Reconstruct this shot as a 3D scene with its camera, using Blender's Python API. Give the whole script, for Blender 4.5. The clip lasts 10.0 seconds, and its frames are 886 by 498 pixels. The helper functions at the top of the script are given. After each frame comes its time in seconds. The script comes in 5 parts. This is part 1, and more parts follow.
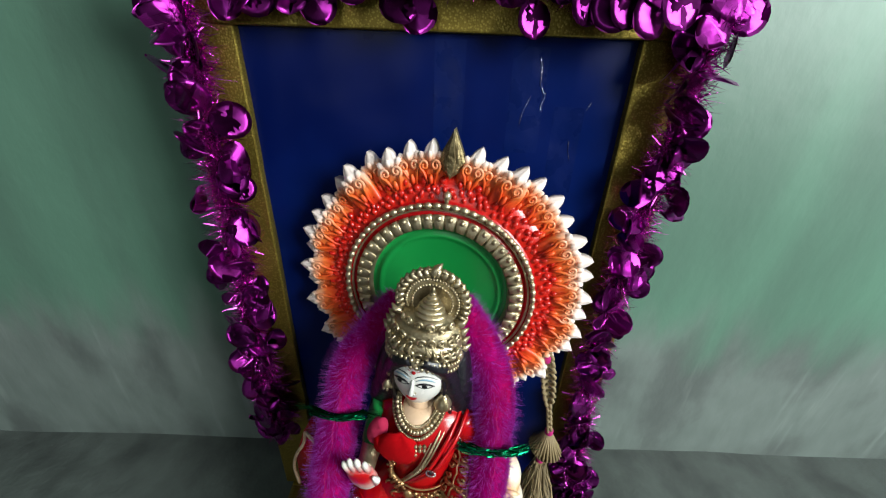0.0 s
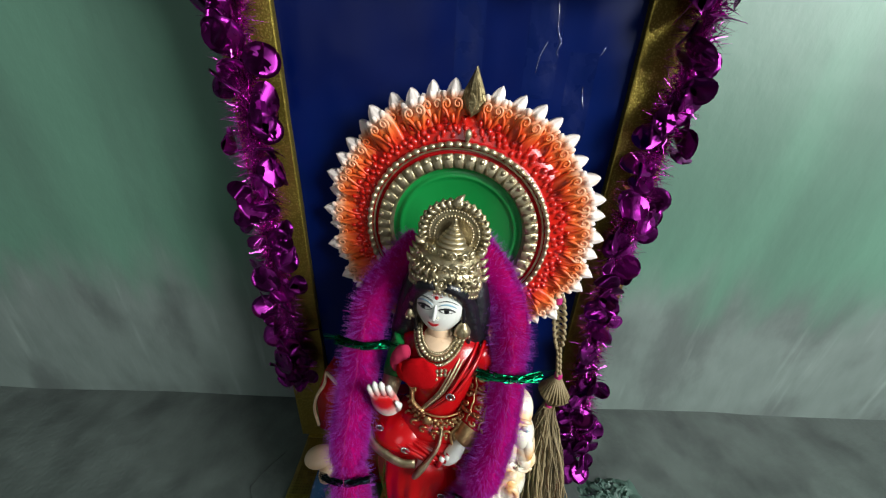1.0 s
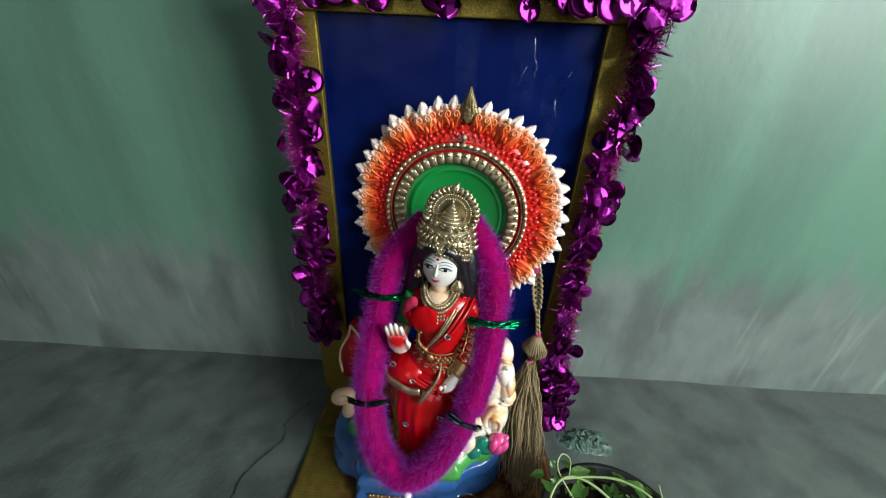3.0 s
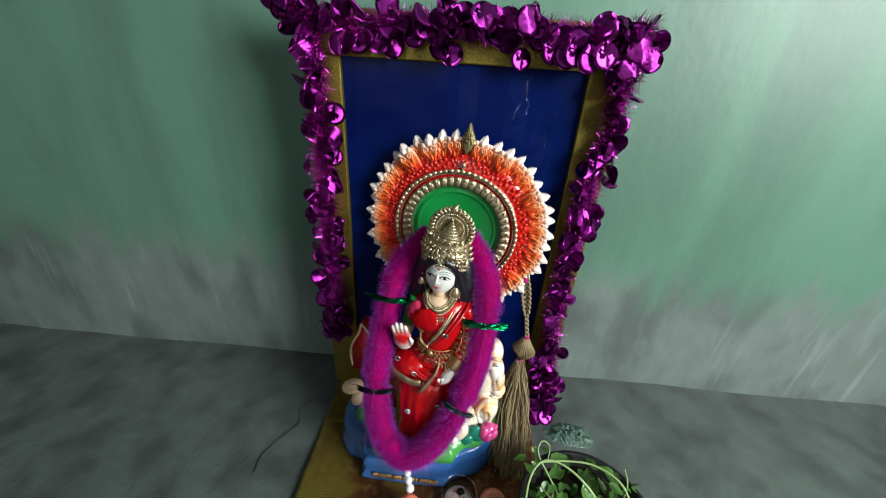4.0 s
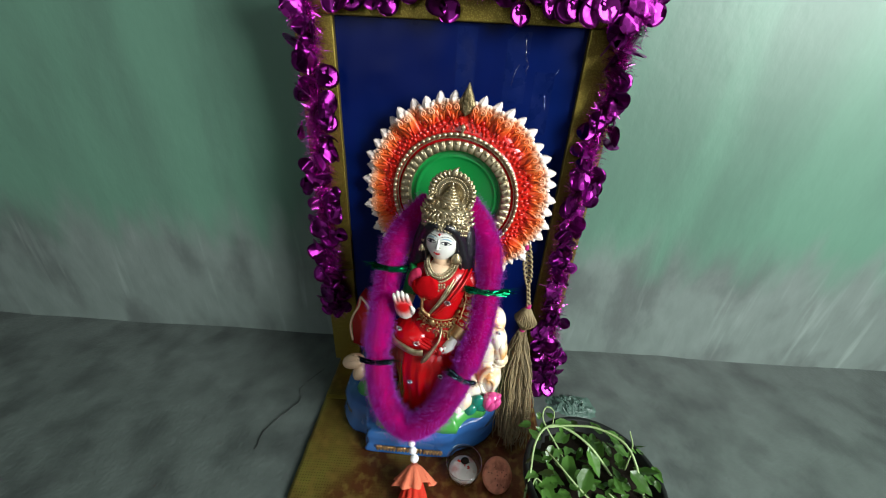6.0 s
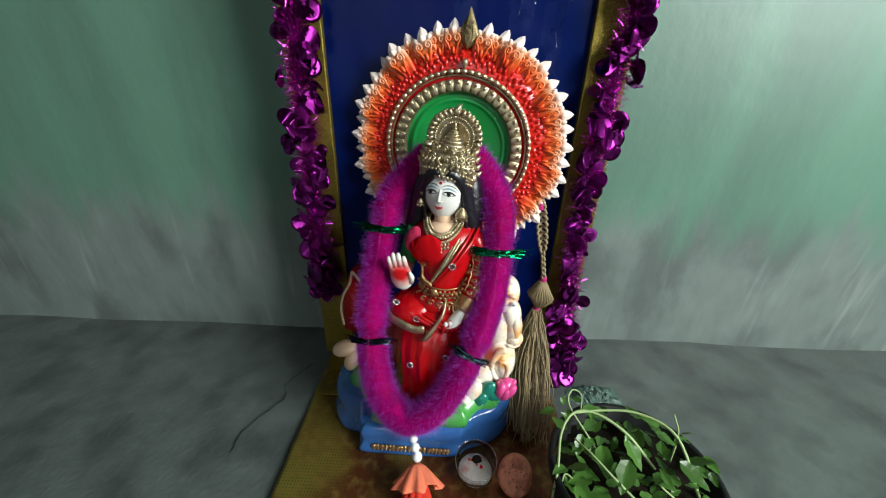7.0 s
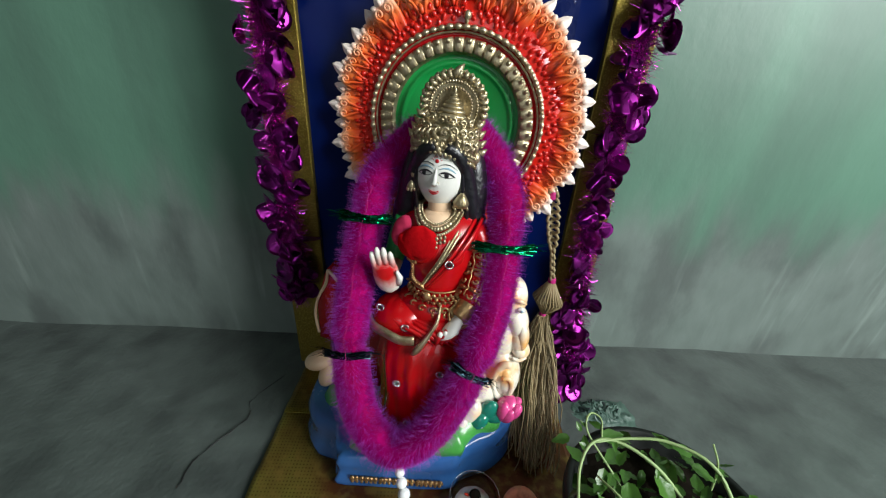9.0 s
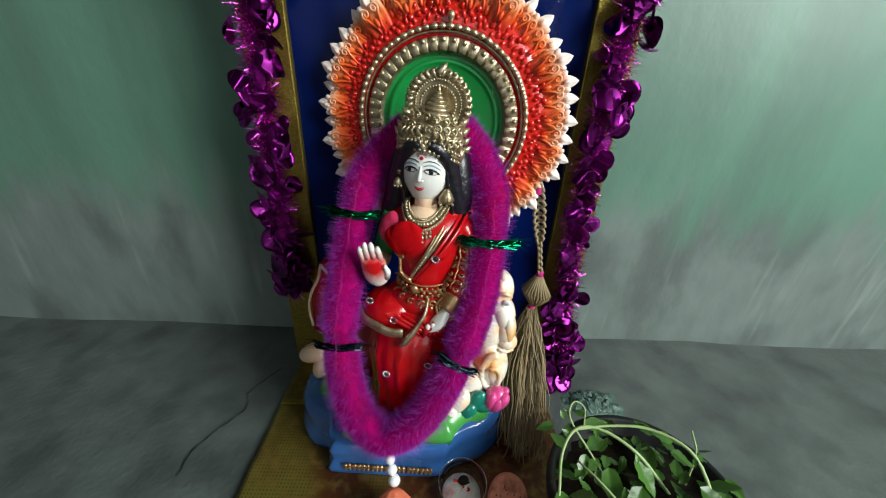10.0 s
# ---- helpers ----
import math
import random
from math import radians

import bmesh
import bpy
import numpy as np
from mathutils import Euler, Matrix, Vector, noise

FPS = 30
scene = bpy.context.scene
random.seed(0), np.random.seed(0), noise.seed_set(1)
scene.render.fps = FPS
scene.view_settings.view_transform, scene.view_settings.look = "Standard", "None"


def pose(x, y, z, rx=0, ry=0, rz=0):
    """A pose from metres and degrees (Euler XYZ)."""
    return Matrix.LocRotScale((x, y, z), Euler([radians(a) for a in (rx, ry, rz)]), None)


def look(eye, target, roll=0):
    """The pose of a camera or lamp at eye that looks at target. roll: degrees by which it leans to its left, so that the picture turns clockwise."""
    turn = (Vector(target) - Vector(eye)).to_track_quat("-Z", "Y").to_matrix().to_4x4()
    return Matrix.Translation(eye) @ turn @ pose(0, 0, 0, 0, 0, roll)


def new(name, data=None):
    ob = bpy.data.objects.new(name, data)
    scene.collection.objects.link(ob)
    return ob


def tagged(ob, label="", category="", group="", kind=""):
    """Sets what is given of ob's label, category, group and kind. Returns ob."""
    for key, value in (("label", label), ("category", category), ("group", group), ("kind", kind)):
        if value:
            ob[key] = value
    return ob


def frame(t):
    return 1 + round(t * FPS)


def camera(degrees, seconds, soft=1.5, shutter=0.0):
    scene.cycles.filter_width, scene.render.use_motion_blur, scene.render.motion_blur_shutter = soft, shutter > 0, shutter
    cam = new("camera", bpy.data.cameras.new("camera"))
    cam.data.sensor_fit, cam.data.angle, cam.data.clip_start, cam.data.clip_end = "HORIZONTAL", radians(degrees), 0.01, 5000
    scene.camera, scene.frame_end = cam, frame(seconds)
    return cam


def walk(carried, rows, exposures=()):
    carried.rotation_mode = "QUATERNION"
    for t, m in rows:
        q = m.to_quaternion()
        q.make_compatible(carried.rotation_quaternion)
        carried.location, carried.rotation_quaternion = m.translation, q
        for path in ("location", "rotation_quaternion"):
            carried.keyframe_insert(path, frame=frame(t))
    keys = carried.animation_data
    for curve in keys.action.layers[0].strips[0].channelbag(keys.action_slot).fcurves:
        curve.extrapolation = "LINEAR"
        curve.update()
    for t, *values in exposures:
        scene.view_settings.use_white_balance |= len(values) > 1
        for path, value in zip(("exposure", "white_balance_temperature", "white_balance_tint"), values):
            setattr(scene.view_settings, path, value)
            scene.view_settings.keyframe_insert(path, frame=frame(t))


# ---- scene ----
cam = camera(101.3, 10.0, soft=1.15)
PATH = [
    (0.0, (0.0008, -0.3346, 0.5678), (0.0101, 1.06, -0.131), 2.2),
    (0.5, (-0.0101, -0.3549, 0.5476), (-0.0008, 1.0296, -0.1716), 2.5),
    (1.0, (-0.0156, -0.3721, 0.5296), (-0.0031, 1.0109, -0.1919), 2.6),
    (1.5, (-0.0172, -0.3838, 0.5242), (-0.0148, 0.9945, -0.2067), 2.8),
    (2.0, (-0.0172, -0.4079, 0.5242), (-0.0148, 0.968, -0.2114), 2.9),
    (2.5, (-0.0133, -0.4384, 0.5335), (-0.0211, 0.9376, -0.2012), 2.4),
    (3.8, (0.0023, -0.521, 0.5881), (-0.0515, 0.8658, -0.1248), 3.9),
    (4.0, (0.0016, -0.5281, 0.5959), (-0.0484, 0.8541, -0.1256), 3.8),
    (4.5, (0.0078, -0.5483, 0.6022), (-0.0273, 0.8252, -0.1357), 3.0),
    (5.0, (0.0109, -0.5561, 0.5951), (-0.0343, 0.8237, -0.1318), 4.6),
    (5.5, (0.0078, -0.5507, 0.5795), (-0.046, 0.8245, -0.156), 3.6),
    (5.7, (-0.0023, -0.5444, 0.5764), (-0.0359, 0.8182, -0.1817), 3.7),
    (7.0, (-0.0062, -0.5062, 0.4664), (-0.0289, 0.8908, -0.227), 1.8),
    (7.5, (-0.0156, -0.482, 0.4415), (-0.0187, 0.9204, -0.241), 2.3),
    (8.0, (-0.0125, -0.4594, 0.4274), (0.0242, 0.936, -0.2699), 2.7),
    (8.5, (-0.0101, -0.443, 0.4259), (0.0304, 0.9578, -0.259), 2.8),
    (9.0, (-0.0148, -0.4415, 0.429), (0.0187, 0.9547, -0.2652), 3.4),
    (9.5, (-0.0117, -0.4462, 0.4313), (0.0211, 0.9477, -0.2683), 3.1),
    (10.0, (0.0, -0.4508, 0.4337), (0.0265, 0.936, -0.2792), 2.9),
]
walk(cam, [(t, look(eye, target, roll)) for t, eye, target, roll in PATH],
     [(0.0, -0.14), (2.5, -0.22), (4.5, -0.06), (5.5, 0.02), (7.0, -0.12), (10.0, -0.24)])

# ---- world and light ----
scene.view_settings.exposure = 0.0
world = bpy.data.worlds.new("sky")
scene.world = world
world.use_nodes = True
sky = world.node_tree.nodes.new("ShaderNodeTexSky")
sky.sky_type = "NISHITA"
sky.sun_disc = False
sky.sun_elevation = radians(38)
sky.sun_rotation = radians(70)
world.node_tree.links.new(sky.outputs[0], world.node_tree.nodes["Background"].inputs[0])
world.node_tree.nodes["Background"].inputs[1].default_value = 0.08


def area_lamp(name, eye, target, w, h, watts, colour):
    data = bpy.data.lights.new(name, "AREA")
    data.shape, data.size, data.size_y, data.energy, data.color = "RECTANGLE", w, h, watts, colour
    ob = new(name, data)
    ob.matrix_world = look(eye, target)
    return ob


# window daylight from the right-hand wall, and an added fill from the unseen front
area_lamp("window_daylight", (1.46, -1.2, 1.15), (0.0, -0.1, 0.3), 1.0, 1.0, 82.0, (0.95, 1.0, 0.98))
area_lamp("front_fill", (-0.5, -2.3, 1.15), (0.0, 0.0, 0.4), 0.75, 1.5, 6.0, (0.95, 0.98, 1.0))


# ---- materials ----
random.seed(5)


def nodes_of(name):
    m = bpy.data.materials.new(name)
    m.use_nodes = True
    return m, m.node_tree.nodes, m.node_tree.links


def mat(name, colour, rough=0.5, metal=0.0, var=0.12, scale=60.0, coat=0.0, bump=0.0, bscale=300.0, mottle=None, dscale=9.0,
        damount=0.5, streak=1.0, island=0.0, objrand=0.0, trans=0.0, sheen=0.0, rvar=0.1, spec=0.5):
    """Paint, plaster, cloth or foil: two scales of tone, a rough patchiness and a fine relief."""
    m, n, l = nodes_of(name)
    b = n["Principled BSDF"]
    co = n.new("ShaderNodeTexCoord")
    fine = n.new("ShaderNodeTexNoise")
    fine.inputs["Scale"].default_value, fine.inputs["Detail"].default_value = scale, 6
    l.new(co.outputs["Object"], fine.inputs["Vector"])
    lo, hi = [c * (1 - var) for c in colour], [min(1, c * (1 + var)) for c in colour]
    mix = n.new("ShaderNodeMix")
    mix.data_type = "RGBA"
    mix.inputs[6].default_value, mix.inputs[7].default_value = (*lo, 1), (*hi, 1)
    l.new(fine.outputs["Fac"], mix.inputs[0])
    out = mix.outputs[2]
    if mottle:
        big = n.new("ShaderNodeTexNoise")
        big.inputs["Scale"].default_value, big.inputs["Detail"].default_value = dscale, 5
        mpp = n.new("ShaderNodeMapping")
        mpp.inputs["Scale"].default_value = (1, 1, streak)
        l.new(co.outputs["Object"], mpp.inputs["Vector"])
        l.new(mpp.outputs[0], big.inputs["Vector"])
        ramp = n.new("ShaderNodeValToRGB")
        ramp.color_ramp.elements[0].position, ramp.color_ramp.elements[1].position = 0.45, 0.68
        ramp.color_ramp.elements[1].color = (damount, damount, damount, 1)
        l.new(big.outputs["Fac"], ramp.inputs[0])
        m2 = n.new("ShaderNodeMix")
        m2.data_type = "RGBA"
        m2.inputs[7].default_value = (*mottle, 1)
        l.new(ramp.outputs[0], m2.inputs[0])
        l.new(out, m2.inputs[6])
        out = m2.outputs[2]
    if island or objrand:
        src = n.new("ShaderNodeNewGeometry").outputs["Random Per Island"] if island else n.new("ShaderNodeObjectInfo").outputs["Random"]
        amount = island or objrand
        mp = n.new("ShaderNodeMapRange")
        mp.inputs[3].default_value, mp.inputs[4].default_value = 1 - amount, 1 + amount
        l.new(src, mp.inputs[0])
        hsv = n.new("ShaderNodeHueSaturation")
        l.new(mp.outputs[0], hsv.inputs["Value"])
        l.new(out, hsv.inputs["Color"])
        out = hsv.outputs[0]
    l.new(out, b.inputs["Base Color"])
    mr = n.new("ShaderNodeMapRange")
    mr.inputs[3].default_value, mr.inputs[4].default_value = max(0.03, rough - rvar), min(1, rough + rvar)
    l.new(fine.outputs["Fac"], mr.inputs[0])
    l.new(mr.outputs[0], b.inputs["Roughness"])
    b.inputs["Metallic"].default_value = metal
    b.inputs["Coat Weight"].default_value = coat
    b.inputs["Coat Roughness"].default_value = 0.12
    b.inputs["Sheen Weight"].default_value = sheen
    b.inputs["Specular IOR Level"].default_value = spec
    if bump:
        bn = n.new("ShaderNodeTexNoise")
        bn.inputs["Scale"].default_value, bn.inputs["Detail"].default_value = bscale, 4
        l.new(co.outputs["Object"], bn.inputs["Vector"])
        bp = n.new("ShaderNodeBump")
        bp.inputs["Strength"].default_value, bp.inputs["Distance"].default_value = bump, 0.002
        l.new(bn.outputs["Fac"], bp.inputs["Height"])
        l.new(bp.outputs[0], b.inputs["Normal"])
    if trans:
        tr = n.new("ShaderNodeBsdfTranslucent")
        l.new(out, tr.inputs["Color"])
        ms = n.new("ShaderNodeMixShader")
        ms.inputs[0].default_value = trans
        l.new(b.outputs[0], ms.inputs[1])
        l.new(tr.outputs[0], ms.inputs[2])
        l.new(ms.outputs[0], n["Material Output"].inputs[0])
    return m


def sprayed(name, stops, rough=0.46, coat=0.1):
    """Sprayed paint that passes from colour to colour outwards from the halo's middle."""
    m, n, l = nodes_of(name)
    b = n["Principled BSDF"]
    co = n.new("ShaderNodeTexCoord")
    ln = n.new("ShaderNodeVectorMath")
    ln.operation = "LENGTH"
    l.new(co.outputs["Object"], ln.inputs[0])
    no = n.new("ShaderNodeTexNoise")
    no.inputs["Scale"].default_value, no.inputs["Detail"].default_value = 70, 4
    l.new(co.outputs["Object"], no.inputs["Vector"])
    inf = n.new("ShaderNodeObjectInfo")
    ad = n.new("ShaderNodeMath")
    ad.operation = "MULTIPLY_ADD"
    ad.inputs[1].default_value = 0.016
    l.new(no.outputs["Fac"], ad.inputs[0])
    l.new(ln.outputs["Value"], ad.inputs[2])
    a2 = n.new("ShaderNodeMath")
    a2.operation = "MULTIPLY_ADD"
    a2.inputs[1].default_value = 0.005
    l.new(inf.outputs["Random"], a2.inputs[0])
    l.new(ad.outputs[0], a2.inputs[2])
    mr = n.new("ShaderNodeMapRange")
    mr.inputs[1].default_value, mr.inputs[2].default_value = 0.09, 0.16
    l.new(a2.outputs[0], mr.inputs[0])
    ramp = n.new("ShaderNodeValToRGB")
    e = ramp.color_ramp.elements
    while len(e) < len(stops):
        e.new(0.5)
    for k, (p, c) in zip(e, stops):
        k.position, k.color = p, (*c, 1)
    l.new(mr.outputs[0], ramp.inputs[0])
    l.new(ramp.outputs[0], b.inputs["Base Color"])
    b.inputs["Roughness"].default_value = rough
    b.inputs["Coat Weight"].default_value = coat
    b.inputs["Coat Roughness"].default_value = 0.1
    bp = n.new("ShaderNodeBump")
    bp.inputs["Strength"].default_value, bp.inputs["Distance"].default_value = 0.15, 0.001
    l.new(no.outputs["Fac"], bp.inputs["Height"])
    l.new(bp.outputs[0], b.inputs["Normal"])
    return m


RED = mat("red_gloss_paint", (0.43, 0.0025, 0.005), 0.24, var=0.15, scale=40, coat=0.25, bump=0.08, bscale=120)
PETAL = sprayed("sprayed_petal_paint", [(0.0, (0.56, 0.008, 0.006)), (0.32, (0.60, 0.020, 0.005)), (0.46, (0.72, 0.075, 0.008)), (0.55, (0.80, 0.18, 0.035)), (0.64, (0.82, 0.42, 0.24)), (0.74, (0.82, 0.71, 0.65))])
REDROUGH = mat("red_relief_paint", (0.55, 0.011, 0.004), 0.28, var=0.25, scale=60, coat=0.3, bump=0.1, bscale=150)
GREEN = mat("green_gloss_paint", (0.006, 0.26, 0.05), 0.36, var=0.12, scale=25, coat=0.15, bump=0.05, bscale=80)
# random brown blotches in the colour stand in for the relief's dark crevices
GOLD = mat("dull_gold_paint", (0.54, 0.46, 0.30), 0.37, 0.85, var=0.3, scale=160, bump=0.3, bscale=500, mottle=(0.20, 0.145, 0.06), dscale=75, damount=0.75)
OLDGOLD = mat("worn_gold_paint", (0.30, 0.24, 0.12), 0.45, 0.8, var=0.4, scale=200, bump=0.9, bscale=260, mottle=(0.10, 0.07, 0.03), dscale=90, damount=0.8)
CREAM = mat("cream_gloss_paint", (0.84, 0.79, 0.66), 0.28, var=0.05, scale=60, coat=0.4, mottle=(0.85, 0.42, 0.10), dscale=34, damount=0.95)
SKIN = mat("pale_enamel", (0.76, 0.76, 0.71), 0.26, var=0.04, scale=50, coat=0.4)
NECK = mat("peach_enamel", (0.78, 0.55, 0.36), 0.3, var=0.08, scale=70, coat=0.3)
HAIR = mat("black_gloss_paint", (0.006, 0.006, 0.009), 0.36, var=0.3, scale=90, coat=0.15, bump=0.6, bscale=160)
INK = mat("black_line_paint", (0.012, 0.01, 0.012), 0.4)
BLUELINE = mat("blue_line_paint", (0.25, 0.40, 0.50), 0.4)
# sleeve and belt gold: the red it reflects is put into the colour
RED_TINT_GOLD = mat("red_tinted_gold_paint", (0.50, 0.33, 0.15), 0.34, 0.8, var=0.3, scale=160, bump=0.25, bscale=500, mottle=(0.24, 0.03, 0.012), dscale=90, damount=0.8)
LIPS = mat("lip_red_paint", (0.42, 0.006, 0.012), 0.3)
BLUE = mat("blue_gloss_paint", (0.035, 0.14, 0.40), 0.24, var=0.25, scale=22, coat=0.5, bump=0.06, bscale=60, mottle=(0.015, 0.05, 0.18), dscale=12, damount=0.6)
TURF = mat("grass_green_paint", (0.06, 0.32, 0.06), 0.3, var=0.3, scale=45, coat=0.4, mottle=(0.02, 0.12, 0.1), dscale=25, damount=0.7)
PINK = mat("pink_gloss_paint", (0.76, 0.08, 0.30), 0.25, var=0.2, scale=80, coat=0.5)
TEAL = mat("teal_gloss_paint", (0.01, 0.2, 0.14), 0.25, var=0.25, scale=60, coat=0.5)
SILVER = mat("silver_foil", (0.75, 0.76, 0.78), 0.2, 1.0, var=0.2, scale=300)
PANEL = mat("blue_plastic_sheet", (0.0005, 0.0046, 0.054), 0.3, var=0.3, scale=7, bump=0.12, bscale=9, mottle=(0.001, 0.013, 0.11), dscale=5, damount=0.6, spec=0.12)
TAPE = mat("clear_sticky_tape", (0.0007, 0.0070, 0.066), 0.28, var=0.3, scale=50, bump=0.2, bscale=90, coat=0.0, spec=0.18)
ROOM = mat("plain_wall_paint", (0.10, 0.105, 0.10), 0.8, var=0.1, scale=8, bump=0.1, bscale=50)
CEMENT = mat("grey_cement", (0.088, 0.106, 0.098), 0.42, var=0.3, scale=35, bump=0.5, bscale=140, mottle=(0.045, 0.052, 0.05), dscale=13, damount=0.85)
CHENILLE = mat("magenta_chenille_pile", (0.44, 0.001, 0.27), 0.7, var=0.2, scale=40, spec=0.08, island=0.18, trans=0.45)
PILETIP = mat("violet_chenille_tips", (0.58, 0.12, 0.80), 0.35, var=0.2, scale=40, spec=0.35, island=0.35, trans=0.5)
CHCORE = mat("crimson_chenille_core", (0.38, 0.001, 0.14), 0.9, var=0.25, scale=160, spec=0.05, mottle=(0.35, 0.001, 0.055), dscale=30, damount=0.8)
TINSEL = mat("purple_metal_foil", (0.27, 0.022, 0.25), 0.33, 1.0, var=0.3, scale=30, bump=0.25, bscale=45, objrand=0.5, rvar=0.08)
STRIP = mat("purple_tinsel_strip", (0.60, 0.07, 0.50), 0.2, 1.0, var=0.3, scale=50, island=0.7)
TIE = mat("green_tinsel_strip", (0.003, 0.15, 0.06), 0.25, 1.0, var=0.3, scale=60, island=0.8)
# near-black copy of the green strip, used on the two lower ties
DARKTIE = mat("dark_tinsel_strip", (0.012, 0.022, 0.030), 0.28, 1.0, var=0.3, scale=60, island=0.9)
STRAW = mat("dry_straw", (0.24, 0.18, 0.09), 0.6, var=0.25, scale=120, island=0.4, bump=0.2, bscale=300)
THREAD = mat("magenta_thread", (0.45, 0.01, 0.16), 0.6, var=0.2, scale=200)
BEAD = mat("white_plastic_bead", (0.78, 0.8, 0.8), 0.3, var=0.03, coat=0.3)
CORAL = mat("coral_cloth", (0.85, 0.22, 0.11), 0.8, var=0.15, scale=120, bump=0.3, bscale=500, trans=0.2)
ORANGE = mat("red_orange_cloth", (0.7, 0.035, 0.012), 0.8, var=0.2, scale=120, bump=0.3, bscale=500, trans=0.2)
FLOWER = mat("matte_red_cloth", (0.40, 0.0008, 0.004), 0.9, spec=0.1, var=0.15, scale=60, bump=0.2, bscale=400)
FLOWERP = mat("matte_pink_cloth", (0.36, 0.006, 0.05), 0.9, var=0.15, scale=60)
LEAF = mat("fresh_green_leaf", (0.065, 0.165, 0.026), 0.33, var=0.35, scale=60, bump=0.3, bscale=120, objrand=0.35, trans=0.25)
STEM = mat("pale_green_stem", (0.30, 0.42, 0.17), 0.5, var=0.15, scale=80)
POT = mat("black_plastic_pot", (0.008, 0.010, 0.009), 0.55, spec=0.2, var=0.3, scale=30, bump=0.1)
SOIL = mat("dark_soil", (0.014, 0.011, 0.008), 0.95, spec=0.05, var=0.4, scale=80, bump=1.0, bscale=120)
SWEET = mat("peach_sweet", (0.85, 0.32, 0.19), 0.6, var=0.3, scale=130, bump=0.6, bscale=200, mottle=(0.25, 0.05, 0.02), dscale=90, damount=0.7)
CURD = mat("white_offering", (0.42, 0.40, 0.37), 0.5, var=0.15, scale=90, bump=0.5, bscale=150, mottle=(0.3, 0.03, 0.03), dscale=70, damount=0.7)
STEEL = mat("thin_steel_rim", (0.5, 0.5, 0.5), 0.25, 1.0, var=0.1)


def washed(name, inner, outer, centre, r0, r1):
    """Enamel with a soft wash of a second colour round one point."""
    m, n, l = nodes_of(name)
    b = n["Principled BSDF"]
    co = n.new("ShaderNodeTexCoord")
    ds = n.new("ShaderNodeVectorMath")
    ds.operation = "DISTANCE"
    ds.inputs[1].default_value = centre
    l.new(co.outputs["Object"], ds.inputs[0])
    no = n.new("ShaderNodeTexNoise")
    no.inputs["Scale"].default_value, no.inputs["Detail"].default_value = 260, 4
    l.new(co.outputs["Object"], no.inputs["Vector"])
    ad = n.new("ShaderNodeMath")
    ad.operation = "MULTIPLY_ADD"
    ad.inputs[1].default_value = 0.008
    l.new(no.outputs["Fac"], ad.inputs[0])
    l.new(ds.outputs["Value"], ad.inputs[2])
    mr = n.new("ShaderNodeMapRange")
    mr.inputs[1].default_value, mr.inputs[2].default_value = r0 + 0.004, r1 + 0.004
    l.new(ad.outputs[0], mr.inputs[0])
    mix = n.new("ShaderNodeMix")
    mix.data_type = "RGBA"
    mix.inputs[6].default_value, mix.inputs[7].default_value = (*inner, 1), (*outer, 1)
    l.new(mr.outputs[0], mix.inputs[0])
    l.new(mix.outputs[2], b.inputs["Base Color"])
    b.inputs["Roughness"].default_value = 0.3
    b.inputs["Coat Weight"].default_value = 0.3
    return m


PALM = washed("palm_enamel", (0.56, 0.006, 0.010), (0.74, 0.72, 0.66), (-0.0425, -0.1125, 0.2550), 0.0080, 0.0220)


